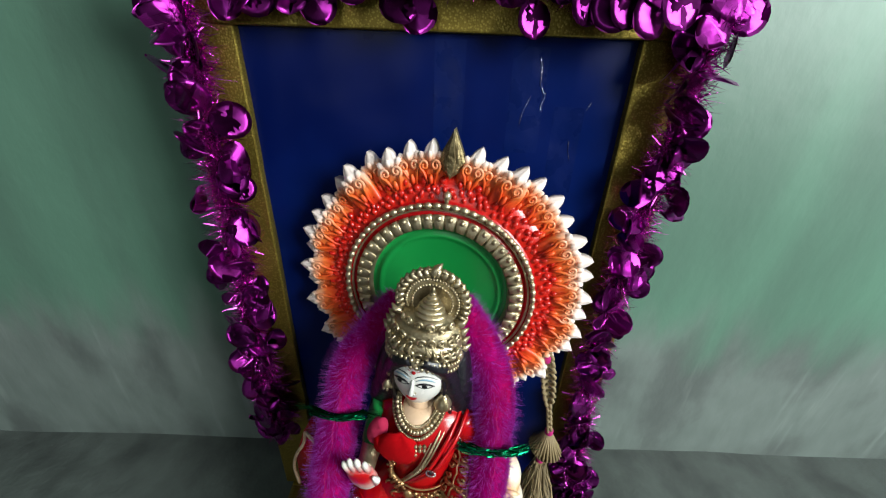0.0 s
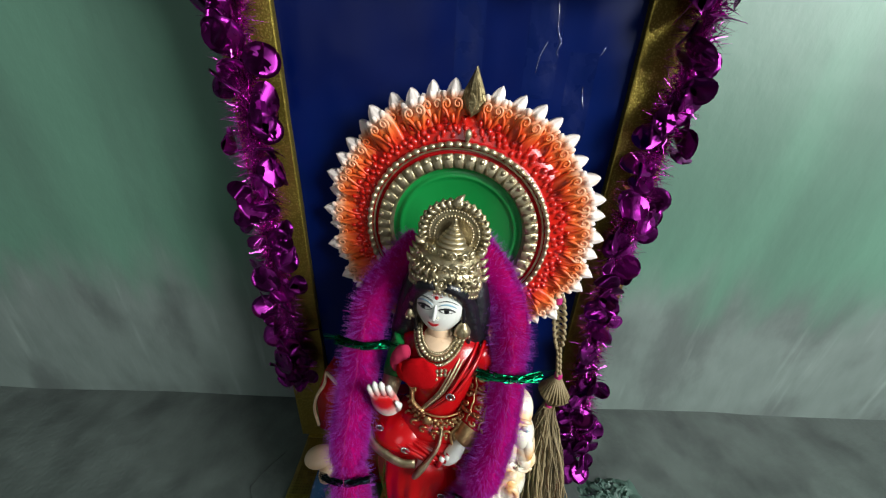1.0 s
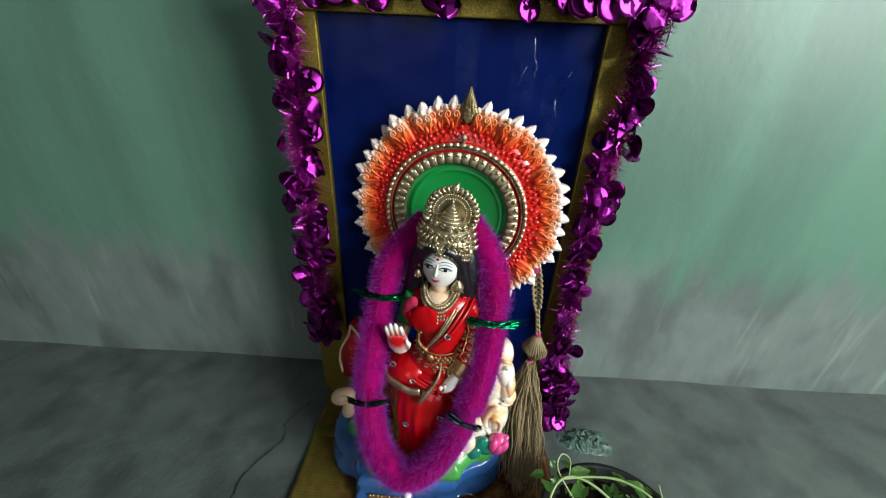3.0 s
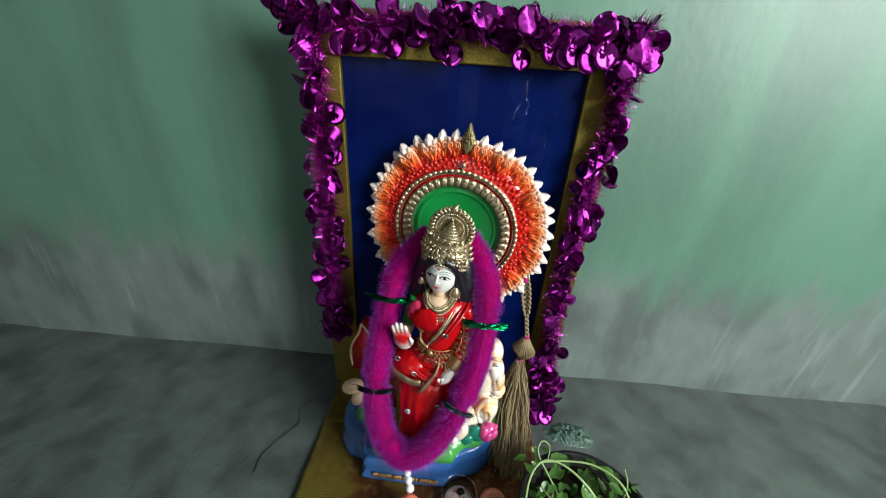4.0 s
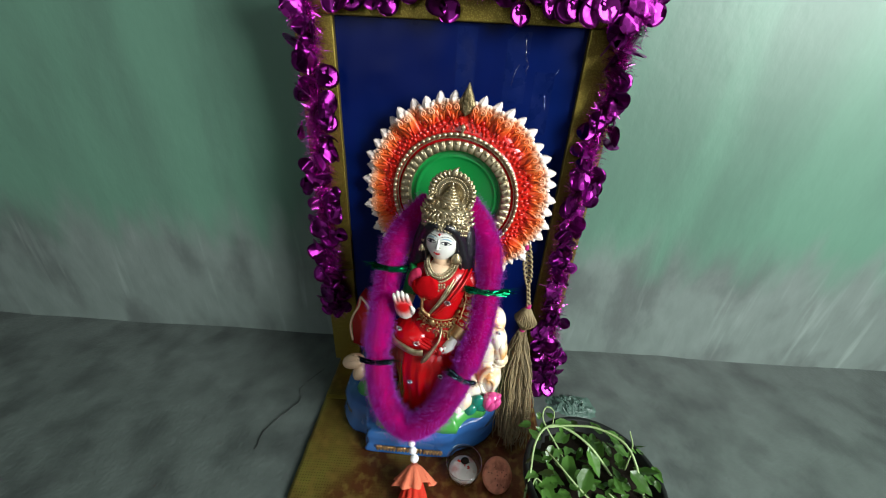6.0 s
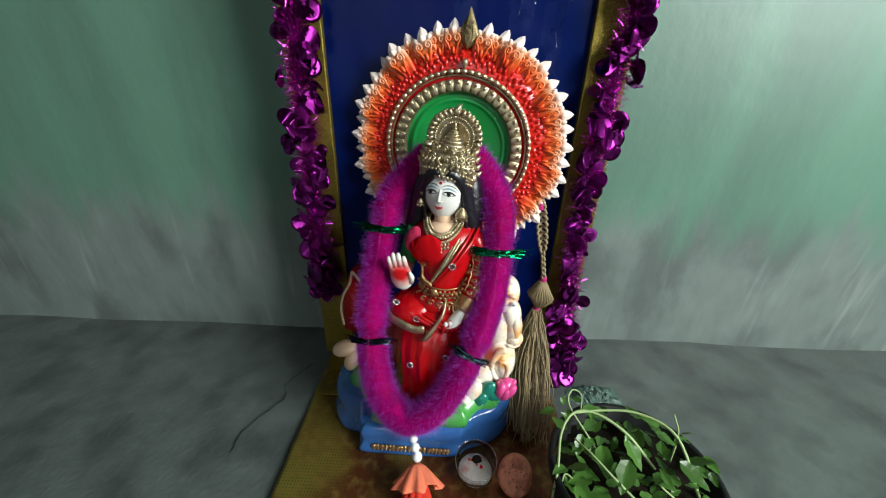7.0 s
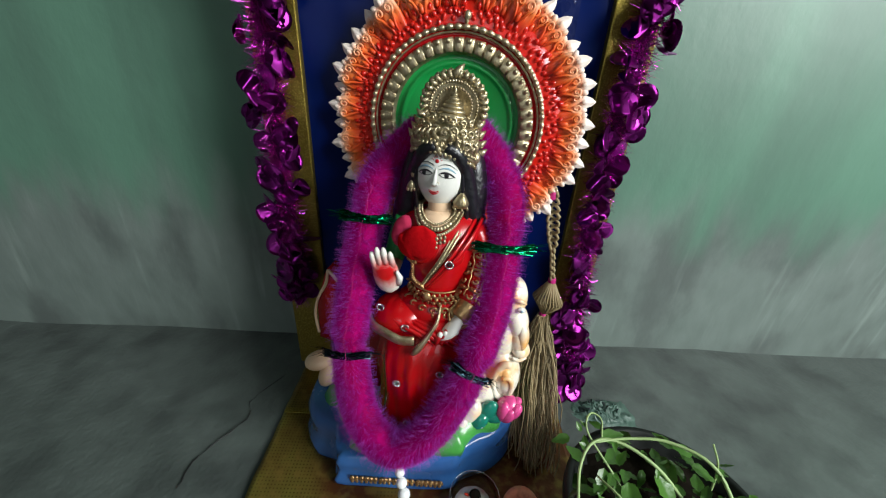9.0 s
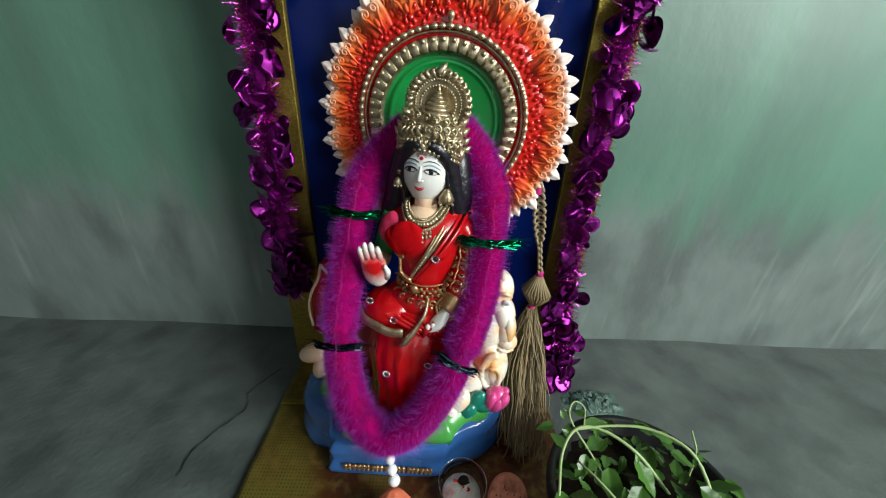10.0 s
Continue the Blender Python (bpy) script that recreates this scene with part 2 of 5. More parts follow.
def cloth_gold():
    """Gold tissue with an open check weave and rust-brown patches."""
    m, n, l = nodes_of("gold_tissue_cloth")
    b = n["Principled BSDF"]
    co = n.new("ShaderNodeTexCoord")
    br = n.new("ShaderNodeTexBrick")
    br.offset = 0
    br.inputs["Scale"].default_value = 1.0
    br.inputs["Brick Width"].default_value, br.inputs["Row Height"].default_value = 0.0040, 0.0040
    br.inputs["Mortar Size"].default_value = 0.0012
    br.inputs["Color1"].default_value = (0.12, 0.10, 0.015, 1)
    br.inputs["Color2"].default_value = (0.12, 0.09, 0.015, 1)
    br.inputs["Mortar"].default_value = (0.25, 0.21, 0.04, 1)
    l.new(co.outputs["Object"], br.inputs["Vector"])
    no = n.new("ShaderNodeTexNoise")
    no.inputs["Scale"].default_value, no.inputs["Detail"].default_value = 11, 3
    l.new(co.outputs["Object"], no.inputs["Vector"])
    sx = n.new("ShaderNodeSeparateXYZ")
    l.new(co.outputs["Object"], sx.inputs[0])
    ad = n.new("ShaderNodeMath")
    ad.operation = "MULTIPLY_ADD"
    ad.inputs[1].default_value = 1.5
    l.new(sx.outputs[0], ad.inputs[0])
    l.new(no.outputs["Fac"], ad.inputs[2])
    ramp = n.new("ShaderNodeValToRGB")
    ramp.color_ramp.elements[0].position, ramp.color_ramp.elements[1].position = 0.10, 0.38
    l.new(ad.outputs[0], ramp.inputs[0])
    mx = n.new("ShaderNodeMix")
    mx.data_type = "RGBA"
    mx.inputs[7].default_value = (0.13, 0.045, 0.015, 1)
    l.new(ramp.outputs[0], mx.inputs[0])
    l.new(br.outputs["Color"], mx.inputs[6])
    fl = n.new("ShaderNodeTexNoise")
    fl.inputs["Scale"].default_value, fl.inputs["Detail"].default_value = 75, 8
    l.new(co.outputs["Object"], fl.inputs["Vector"])
    r2 = n.new("ShaderNodeValToRGB")
    r2.color_ramp.elements[0].position, r2.color_ramp.elements[1].position = 0.48, 0.66
    r2.color_ramp.elements[1].color = (0.75, 0.75, 0.75, 1)
    l.new(fl.outputs["Fac"], r2.inputs[0])
    m3 = n.new("ShaderNodeMix")
    m3.data_type = "RGBA"
    m3.inputs[7].default_value = (0.27, 0.17, 0.04, 1)
    l.new(r2.outputs[0], m3.inputs[0])
    l.new(mx.outputs[2], m3.inputs[6])
    l.new(m3.outputs[2], b.inputs["Base Color"])
    b.inputs["Metallic"].default_value = 0.6
    b.inputs["Roughness"].default_value = 0.3
    fn = n.new("ShaderNodeTexNoise")
    fn.inputs["Scale"].default_value = 90
    l.new(co.outputs["Object"], fn.inputs["Vector"])
    bp = n.new("ShaderNodeBump")
    bp.inputs["Strength"].default_value, bp.inputs["Distance"].default_value = 0.5, 0.002
    l.new(fn.outputs["Fac"], bp.inputs["Height"])
    l.new(bp.outputs[0], b.inputs["Normal"])
    return m


def stained_wall():
    """Mint paint that gives way to bare grey plaster with pale runs near the wall's foot."""
    m, n, l = nodes_of("stained_mint_wall")
    b = n["Principled BSDF"]
    co = n.new("ShaderNodeTexCoord")

    def cloud(scale, stretch, detail=5):
        mp = n.new("ShaderNodeMapping")
        mp.inputs["Scale"].default_value = stretch
        l.new(co.outputs["Object"], mp.inputs["Vector"])
        t = n.new("ShaderNodeTexNoise")
        t.inputs["Scale"].default_value, t.inputs["Detail"].default_value = scale, detail
        l.new(mp.outputs[0], t.inputs["Vector"])
        return t.outputs["Fac"]

    def blend(fac, a, c):
        x = n.new("ShaderNodeMix")
        x.data_type = "RGBA"
        l.new(fac, x.inputs[0])
        for q, k in ((a, 6), (c, 7)):
            if isinstance(q, tuple):
                x.inputs[k].default_value = (*q, 1)
            else:
                l.new(q, x.inputs[k])
        return x.outputs[2]

    def step(src, lo, hi, top=1.0):
        r = n.new("ShaderNodeMapRange")
        r.interpolation_type = "SMOOTHSTEP"
        r.inputs[1].default_value, r.inputs[2].default_value, r.inputs[4].default_value = lo, hi, top
        l.new(src, r.inputs[0])
        return r.outputs[0]

    mint = blend(cloud(14, (1, 1, 1)), (0.095, 0.205, 0.145), (0.115, 0.24, 0.172))
    mint = blend(step(cloud(7, (1, 1, 0.22)), 0.45, 0.68, 0.5), mint, (0.07, 0.12, 0.095))
    bare = blend(cloud(30, (1, 1, 0.5)), (0.12, 0.155, 0.14), (0.20, 0.245, 0.225))
    bare = blend(step(cloud(9, (1, 1, 0.6)), 0.48, 0.66, 0.75), bare, (0.085, 0.10, 0.095))
    bare = blend(step(cloud(26, (1.6, 1, 0.16), 3), 0.58, 0.80, 0.35), bare, (0.38, 0.46, 0.42))
    sx = n.new("ShaderNodeSeparateXYZ")
    l.new(co.outputs["Object"], sx.inputs[0])
    up = n.new("ShaderNodeMath")
    up.operation = "MULTIPLY_ADD"
    up.inputs[1].default_value = 0.26
    l.new(cloud(16, (1, 1, 0.25)), up.inputs[0])
    l.new(sx.outputs[2], up.inputs[2])
    l.new(blend(step(up.outputs[0], 0.30, 0.44), bare, mint), b.inputs["Base Color"])
    b.inputs["Roughness"].default_value = 0.45
    bp = n.new("ShaderNodeBump")
    bp.inputs["Strength"].default_value, bp.inputs["Distance"].default_value = 0.3, 0.002
    l.new(cloud(60, (1, 1, 0.6)), bp.inputs["Height"])
    l.new(bp.outputs[0], b.inputs["Normal"])
    return m


def foil_border():
    """Gold glitter foil with a fine embossed ring pattern."""
    m, n, l = nodes_of("gold_glitter_foil")
    b = n["Principled BSDF"]
    co = n.new("ShaderNodeTexCoord")
    vo = n.new("ShaderNodeTexVoronoi")
    vo.inputs["Scale"].default_value = 520
    l.new(co.outputs["Object"], vo.inputs["Vector"])
    rp = n.new("ShaderNodeValToRGB")
    rp.color_ramp.elements[0].color, rp.color_ramp.elements[1].color = (0.42, 0.33, 0.07, 1), (0.24, 0.175, 0.03, 1)
    rp.color_ramp.elements[0].position, rp.color_ramp.elements[1].position = 0.18, 0.5
    l.new(vo.outputs["Distance"], rp.inputs[0])
    l.new(rp.outputs[0], b.inputs["Base Color"])
    b.inputs["Metallic"].default_value = 0.8
    b.inputs["Roughness"].default_value = 0.4
    bp = n.new("ShaderNodeBump")
    bp.inputs["Strength"].default_value, bp.inputs["Distance"].default_value = 0.35, 0.0008
    l.new(vo.outputs["Distance"], bp.inputs["Height"])
    l.new(bp.outputs[0], b.inputs["Normal"])
    return m


def clear_glass():
    """Thin blown glass: clear, with a faint sheen that grows towards its edges."""
    m, n, l = nodes_of("clear_glass")
    gl = n.new("ShaderNodeBsdfGlossy")
    gl.inputs["Roughness"].default_value = 0.04
    tr = n.new("ShaderNodeBsdfTransparent")
    tr.inputs["Color"].default_value = (0.93, 0.96, 0.95, 1)
    lw = n.new("ShaderNodeLayerWeight")
    fr = n.new("ShaderNodeMath")
    fr.operation = "POWER"
    fr.inputs[1].default_value = 4.0
    l.new(lw.outputs["Facing"], fr.inputs[0])
    mx = n.new("ShaderNodeMixShader")
    l.new(fr.outputs[0], mx.inputs[0])
    l.new(tr.outputs[0], mx.inputs[1])
    l.new(gl.outputs[0], mx.inputs[2])
    l.new(mx.outputs[0], n["Material Output"].inputs[0])
    return m


CLOTH, FOIL, GLASS, WALL = cloth_gold(), foil_border(), clear_glass(), stained_wall()


# ---- mesh tools ----
def smooth_line(pts, steps=6):
    """A Catmull-Rom line through the points."""
    p = [Vector(q) for q in pts]
    p = [p[0] * 2 - p[1], *p, p[-1] * 2 - p[-2]]
    out = []
    for i in range(1, len(p) - 2):
        a, b, c, d = p[i - 1:i + 3]
        for k in range(steps):
            t = k / steps
            out.append(0.5 * (2 * b + (c - a) * t + (2 * a - 5 * b + 4 * c - d) * t * t + (3 * b - a - 3 * c + d) * t ** 3))
    return out + [p[-2]]


class Shape:
    """Vertices and faces of one mesh, with a material number for each face."""

    def __init__(self):
        self.v, self.f, self.m, self.flat = [], [], [], []

    def add(self, verts, faces, m=0, flat=False):
        k = len(self.v)
        self.v += [tuple(q) for q in verts]
        self.f += [tuple(i + k for i in q) for q in faces]
        self.m += [m] * len(faces)
        self.flat += [flat] * len(faces)
        return self

    def rings(self, rings, m=0, caps=True, closed=False, flat=False):
        n, k = len(rings[0]), len(rings)
        faces = [(i * n + j, i * n + (j + 1) % n, ((i + 1) % k) * n + (j + 1) % n, ((i + 1) % k) * n + j)
                 for i in range(k if closed else k - 1) for j in range(n)]
        if caps and not closed:
            faces += [tuple(range(n))[::-1], tuple((k - 1) * n + j for j in range(n))]
        return self.add([q for r in rings for q in r], faces, m, flat)

    def ell(self, c, r, m=0, rot=(0, 0, 0), seg=16, rows=9):
        t = pose(*c, *rot)
        rr = [[t @ Vector((r[0] * math.sin(a) * math.cos(b), r[1] * math.sin(a) * math.sin(b), r[2] * math.cos(a)))
               for b in (2 * math.pi * j / seg for j in range(seg))]
              for a in (math.pi * max(0.02, min(0.98, i / rows)) for i in range(rows, -1, -1))]
        return self.rings(rr, m)

    def tube(self, pts, rad, m=0, seg=8, squash=1.0, closed=False, up=(0, 0, 1)):
        """A tube along points; rad a number or one for each point; squash flattens it along the second direction."""
        p = [Vector(q) for q in pts]
        n = len(p)
        rad = rad if isinstance(rad, (list, tuple)) else [rad] * n
        rr, last = [], None
        for i in range(n):
            d = (p[(i + 1) % n] - p[i - 1]) if closed else (p[min(i + 1, n - 1)] - p[max(i - 1, 0)])
            d = d.normalized() if d.length > 1e-9 else Vector((0, 0, 1))
            a = last if last is not None else Vector(up)
            if abs(a.dot(d)) > 0.98:
                a = Vector((1, 0, 0)) if abs(d.x) < 0.9 else Vector((0, 1, 0))
            a = (a - d * a.dot(d)).normalized()
            last, b = a, d.cross(a)
            rr.append([p[i] + rad[i] * (a * math.cos(w) + b * squash * math.sin(w)) for w in (2 * math.pi * j / seg for j in range(seg))])
        return self.rings(rr, m, closed=closed)

    def lathe(self, profile, m=0, seg=32, t=None, caps=False):
        t = t or Matrix()
        return self.rings([[t @ Vector((r * math.cos(a), r * math.sin(a), z)) for a in (2 * math.pi * j / seg for j in range(seg))]
                           for r, z in profile], m, caps=caps)

    def box(self, lo, hi, m=0):
        (a, b, c), (d, e, f) = lo, hi
        v = [(a, b, c), (d, b, c), (d, e, c), (a, e, c), (a, b, f), (d, b, f), (d, e, f), (a, e, f)]
        return self.add(v, [(3, 2, 1, 0), (4, 5, 6, 7), (0, 1, 5, 4), (1, 2, 6, 5), (2, 3, 7, 6), (3, 0, 4, 7)], m, True)

    def mesh(self, name, mats):
        me = bpy.data.meshes.new(name)
        me.from_pydata(self.v, [], self.f)
        me.polygons.foreach_set("material_index", self.m)
        me.polygons.foreach_set("use_smooth", [not q for q in self.flat])
        for q in mats if isinstance(mats, (list, tuple)) else [mats]:
            me.materials.append(q)
        me.update()
        return me


def part(name, shape, material, parent=None, label=""):
    """One mesh object, under a thing or a part."""
    ob = new(name, shape.mesh(name, material) if isinstance(shape, Shape) else shape)
    ob.parent = parent
    return tagged(ob, label)


def thing(name, m, label, category, group="", kind=""):
    ob = new(name)
    ob.empty_display_size = 0.02
    ob.matrix_world = m
    return tagged(ob, label, category, group, kind)


def bevelled(lo, hi, w=0.003):
    """A box with rounded edges."""
    bm = bmesh.new()
    bmesh.ops.create_cube(bm, size=1)
    for q in bm.verts:
        q.co = Vector([(a + b) / 2 + (b - a) * c for a, b, c in zip(lo, hi, q.co)])
    bmesh.ops.bevel(bm, geom=bm.edges[:], offset=w, segments=2, profile=0.5, affect="EDGES")
    s = Shape()
    bm.verts.index_update()
    s.add([q.co.copy() for q in bm.verts], [[q.index for q in f.verts] for f in bm.faces], 0, True)
    bm.free()
    return s


# ---- the room ----
def structure(name, shape, material, label, category):
    ob = part(name, shape, material)
    return tagged(ob, label, category, "", "structure")


FLOOR = -0.5
structure("wall_back", Shape().box((-1.5, 0.07, FLOOR), (1.5, 0.2, 2.0)), WALL, "mint green painted wall, bare grey and streaked at its foot", "wall")
structure("wall_left", Shape().box((-1.62, -2.5, FLOOR), (-1.5, 0.2, 2.0)), ROOM, "plain painted side wall", "wall")
s = Shape()
for lo, hi in (((1.5, -2.5, FLOOR), (1.62, -1.7, 2.0)), ((1.5, -0.7, FLOOR), (1.62, 0.2, 2.0)), ((1.5, -1.7, FLOOR), (1.62, -0.7, 0.65)), ((1.5, -1.7, 1.65), (1.62, -0.7, 2.0))):
    s.box(lo, hi)
structure("wall_right", s, ROOM, "plain painted side wall with a window opening", "wall")
# unseen wall behind the viewpoint, its opening made up for the fill lamp
s = Shape()
for lo, hi in (((-1.62, -2.5, FLOOR), (-0.9, -2.4, 2.0)), ((-0.1, -2.5, FLOOR), (1.62, -2.4, 2.0)), ((-0.9, -2.5, 1.9), (-0.1, -2.4, 2.0))):
    s.box(lo, hi)
structure("wall_front", s, ROOM, "plain unseen wall with an opening for the added fill", "wall")
structure("ceiling", Shape().box((-1.62, -2.5, 2.0), (1.62, 0.2, 2.1)), ROOM, "plain painted ceiling", "ceiling")
structure("floor", Shape().box((-1.62, -2.5, FLOOR - 0.1), (1.62, 0.2, FLOOR)), CEMENT, "plain grey cement floor", "floor")
# the cement shelf that carries everything, with an uneven top and a worn front edge
nx, ny = 90, 30
verts, faces = [], []
for j in range(ny + 1):
    for i in range(nx + 1):
        x, y = -1.5 + 3.0 * i / nx, 0.07 - 0.62 * j / ny
        z = -0.006 - 0.005 * noise.noise((x * 9, y * 9, 0)) * (abs(x + 0.02) > 0.25) - (0.012 if j == ny else 0)
        verts.append((x, y, z))
for j in range(ny):
    for i in range(nx):
        a = j * (nx + 1) + i
        faces.append((a, a + nx + 1, a + nx + 2, a + 1))
s = Shape().add(verts, faces)
s.box((-1.5, -0.55, FLOOR), (1.5, 0.07, -0.03))
s.add([(-1.5, -0.55, -0.018), (1.5, -0.55, -0.018), (1.5, -0.55, -0.03), (-1.5, -0.55, -0.03)], [(0, 3, 2, 1)])
structure("cement_shelf", s, CEMENT, "rough grey cement shelf built against the wall", "shelf")
# cracks in the shelf
s = Shape()
for pts in ([(-0.235, -0.03, 0), (-0.262, -0.075, 0), (-0.256, -0.11, 0), (-0.285, -0.16, 0), (-0.29, -0.2, 0)],):
    q = [(a + random.uniform(-0.002, 0.002), b, -0.0035) for a, b, c in smooth_line(pts, 5)]
    s.tube(q, [random.uniform(0.0003, 0.0010) for _ in q], 0, 5, 0.5)
structure("shelf_crack", s, INK, "thin dark cracks in the cement shelf", "crack")

# ---- backdrop board ----
BL, BR, BT = -0.168, 0.155, 0.592
board = thing("backdrop_board", pose(0, 0, 0), "blue glossy backdrop board with a gold glitter foil border", "board")
part("backing", Shape().box((-0.218, 0.006, 0), (0.205, 0.02, 0.645)), CEMENT, board)


def sheet_y(x, z):
    """Depth of the slack plastic sheet."""
    return 0.004 - 0.0016 * noise.noise((x * 26, z * 15, 3)) - 0.0006 * noise.noise((x * 70, z * 50, 8))


def on_sheet(x0, x1, z0, z1, nx, ny, proud):
    v = [(x, sheet_y(x, z) - proud, z) for z in (z0 + (z1 - z0) * j / ny for j in range(ny + 1)) for x in (x0 + (x1 - x0) * i / nx for i in range(nx + 1))]
    return Shape().add(v, [(j * (nx + 1) + i, j * (nx + 1) + i + 1, (j + 1) * (nx + 1) + i + 1, (j + 1) * (nx + 1) + i) for j in range(ny) for i in range(nx)])


blue = part("blue_sheet", on_sheet(BL, BR, 0.004, BT, 40, 70, 0.0), PANEL, board, "glossy dark blue plastic sheet")
for lo, hi in (((-0.219, -0.004, 0), (BL, 0.006, BT)), ((BR, -0.004, 0), (0.206, 0.006, BT)), ((-0.219, -0.004, BT), (0.206, 0.006, 0.646))):
    part("border_strip", bevelled(lo, hi, 0.0015), FOIL, board, "gold glitter foil strip")
for x0, x1, z0, z1 in ((-0.010, 0.016, 0.41, 0.588), (0.096, 0.122, 0.46, 0.54), (0.055, 0.085, 0.5, 0.585)):
    part("sticky_tape", on_sheet(x0, x1, z0, z1, 8, 24, 0.00015), TAPE, blue, "strip of clear sticky tape")
# creases in the sheet, each glint laid on as a thin silver line
for pts in ([(0.078, 0.578), (0.080, 0.567), (0.0805, 0.556)], [(0.0735, 0.548), (0.068, 0.535), (0.066, 0.522)], [(0.113, 0.512), (0.114, 0.503), (0.117, 0.493)], [(0.086, 0.548), (0.083, 0.54), (0.085, 0.536)], [(0.081, 0.556), (0.084, 0.551), (0.086, 0.55)], [(0.126, 0.545), (0.124, 0.54), (0.122, 0.538)]):
    q = [(v.x, sheet_y(v.x, v.y) - 0.0004, v.y) for v in smooth_line([(a, b, 0) for a, b in pts], 5)]
    part("crease", Shape().tube(q, [0.0001, 0.0002, 0.0003, 0.0002, 0.0002, 0.0001, 0.0002, 0.0002, 0.0002, 0.0001, 0.0001], 0, 5), SILVER, blue, "crease with its glint made in silver")

# ---- cloth on the shelf ----
nx, ny = 60, 56
X0, X1, Y0, Y1 = -0.209, 0.168, 0.003, -0.46
verts = []
for j in range(ny + 1):
    for i in range(nx + 1):
        x, y = X0 + (X1 - X0) * i / nx, Y0 + (Y1 - Y0) * j / ny
        e = 0.0015 * noise.noise((x * 30, y * 30, 1)) if j > 14 else 0
        verts.append((x + 0.002 * noise.noise((0, y * 40, 5)), y, 0.0 + e * (j > 32)))
faces = [(j * (nx + 1) + i, (j + 1) * (nx + 1) + i, (j + 1) * (nx + 1) + i + 1, j * (nx + 1) + i + 1) for j in range(ny) for i in range(nx)]
s = Shape().add(verts, faces)
cloth = thing("gold_cloth", pose(0, 0, 0), "gold and rust-brown tissue cloth spread on the cement shelf", "cloth")
sheet = part("sheet", s, CLOTH, cloth)
md = sheet.modifiers.new("thickness", "SOLIDIFY")
md.thickness, md.offset = 0.002, -1
for y in (-0.006, -0.097):
    part("ribbon", bevelled((X0 + 0.001, y - 0.004, 0.0012), (X1 - 0.001, y + 0.004, 0.0026), 0.0005), FOIL, cloth, "narrow gold ribbon")

# ---- halo ----
TURN_S = -9.3
halo = thing("halo_disc", pose(0, -0.041, 0.377, 90, 0, TURN_S) @ pose(0, 0, 0, 0, 0, -3.5), "plaster halo, green middle, gold beads, petals fading red to white", "halo")
s = Shape()
front = [(0.0005, 0.0), (0.052, 0.0), (0.0555, 0.0012), (0.0575, 0.0032), (0.0595, 0.0012), (0.062, 0.0004), (0.0645, 0.001)]
s.lathe(front, 0, 96)
s.lathe([(0.0645, 0.001), (0.066, 0.005), (0.072, 0.0075), (0.078, 0.006)], 1, 96)
s.lathe([(0.078, 0.006), (0.0805, 0.003), (0.083, 0.003), (0.0845, 0.006), (0.089, 0.007), (0.091, 0.0045)], 2, 96)
s.lathe([(0.091, 0.0045), (0.098, 0.0035), (0.106, 0.0), (0.114, -0.005), (0.114, -0.012), (0.02, -0.014), (0.0005, -0.014)], 3, 96)
disc = part("disc", s, [GREEN, GOLD, RED, REDROUGH], halo, "green dish with gold and red rings")


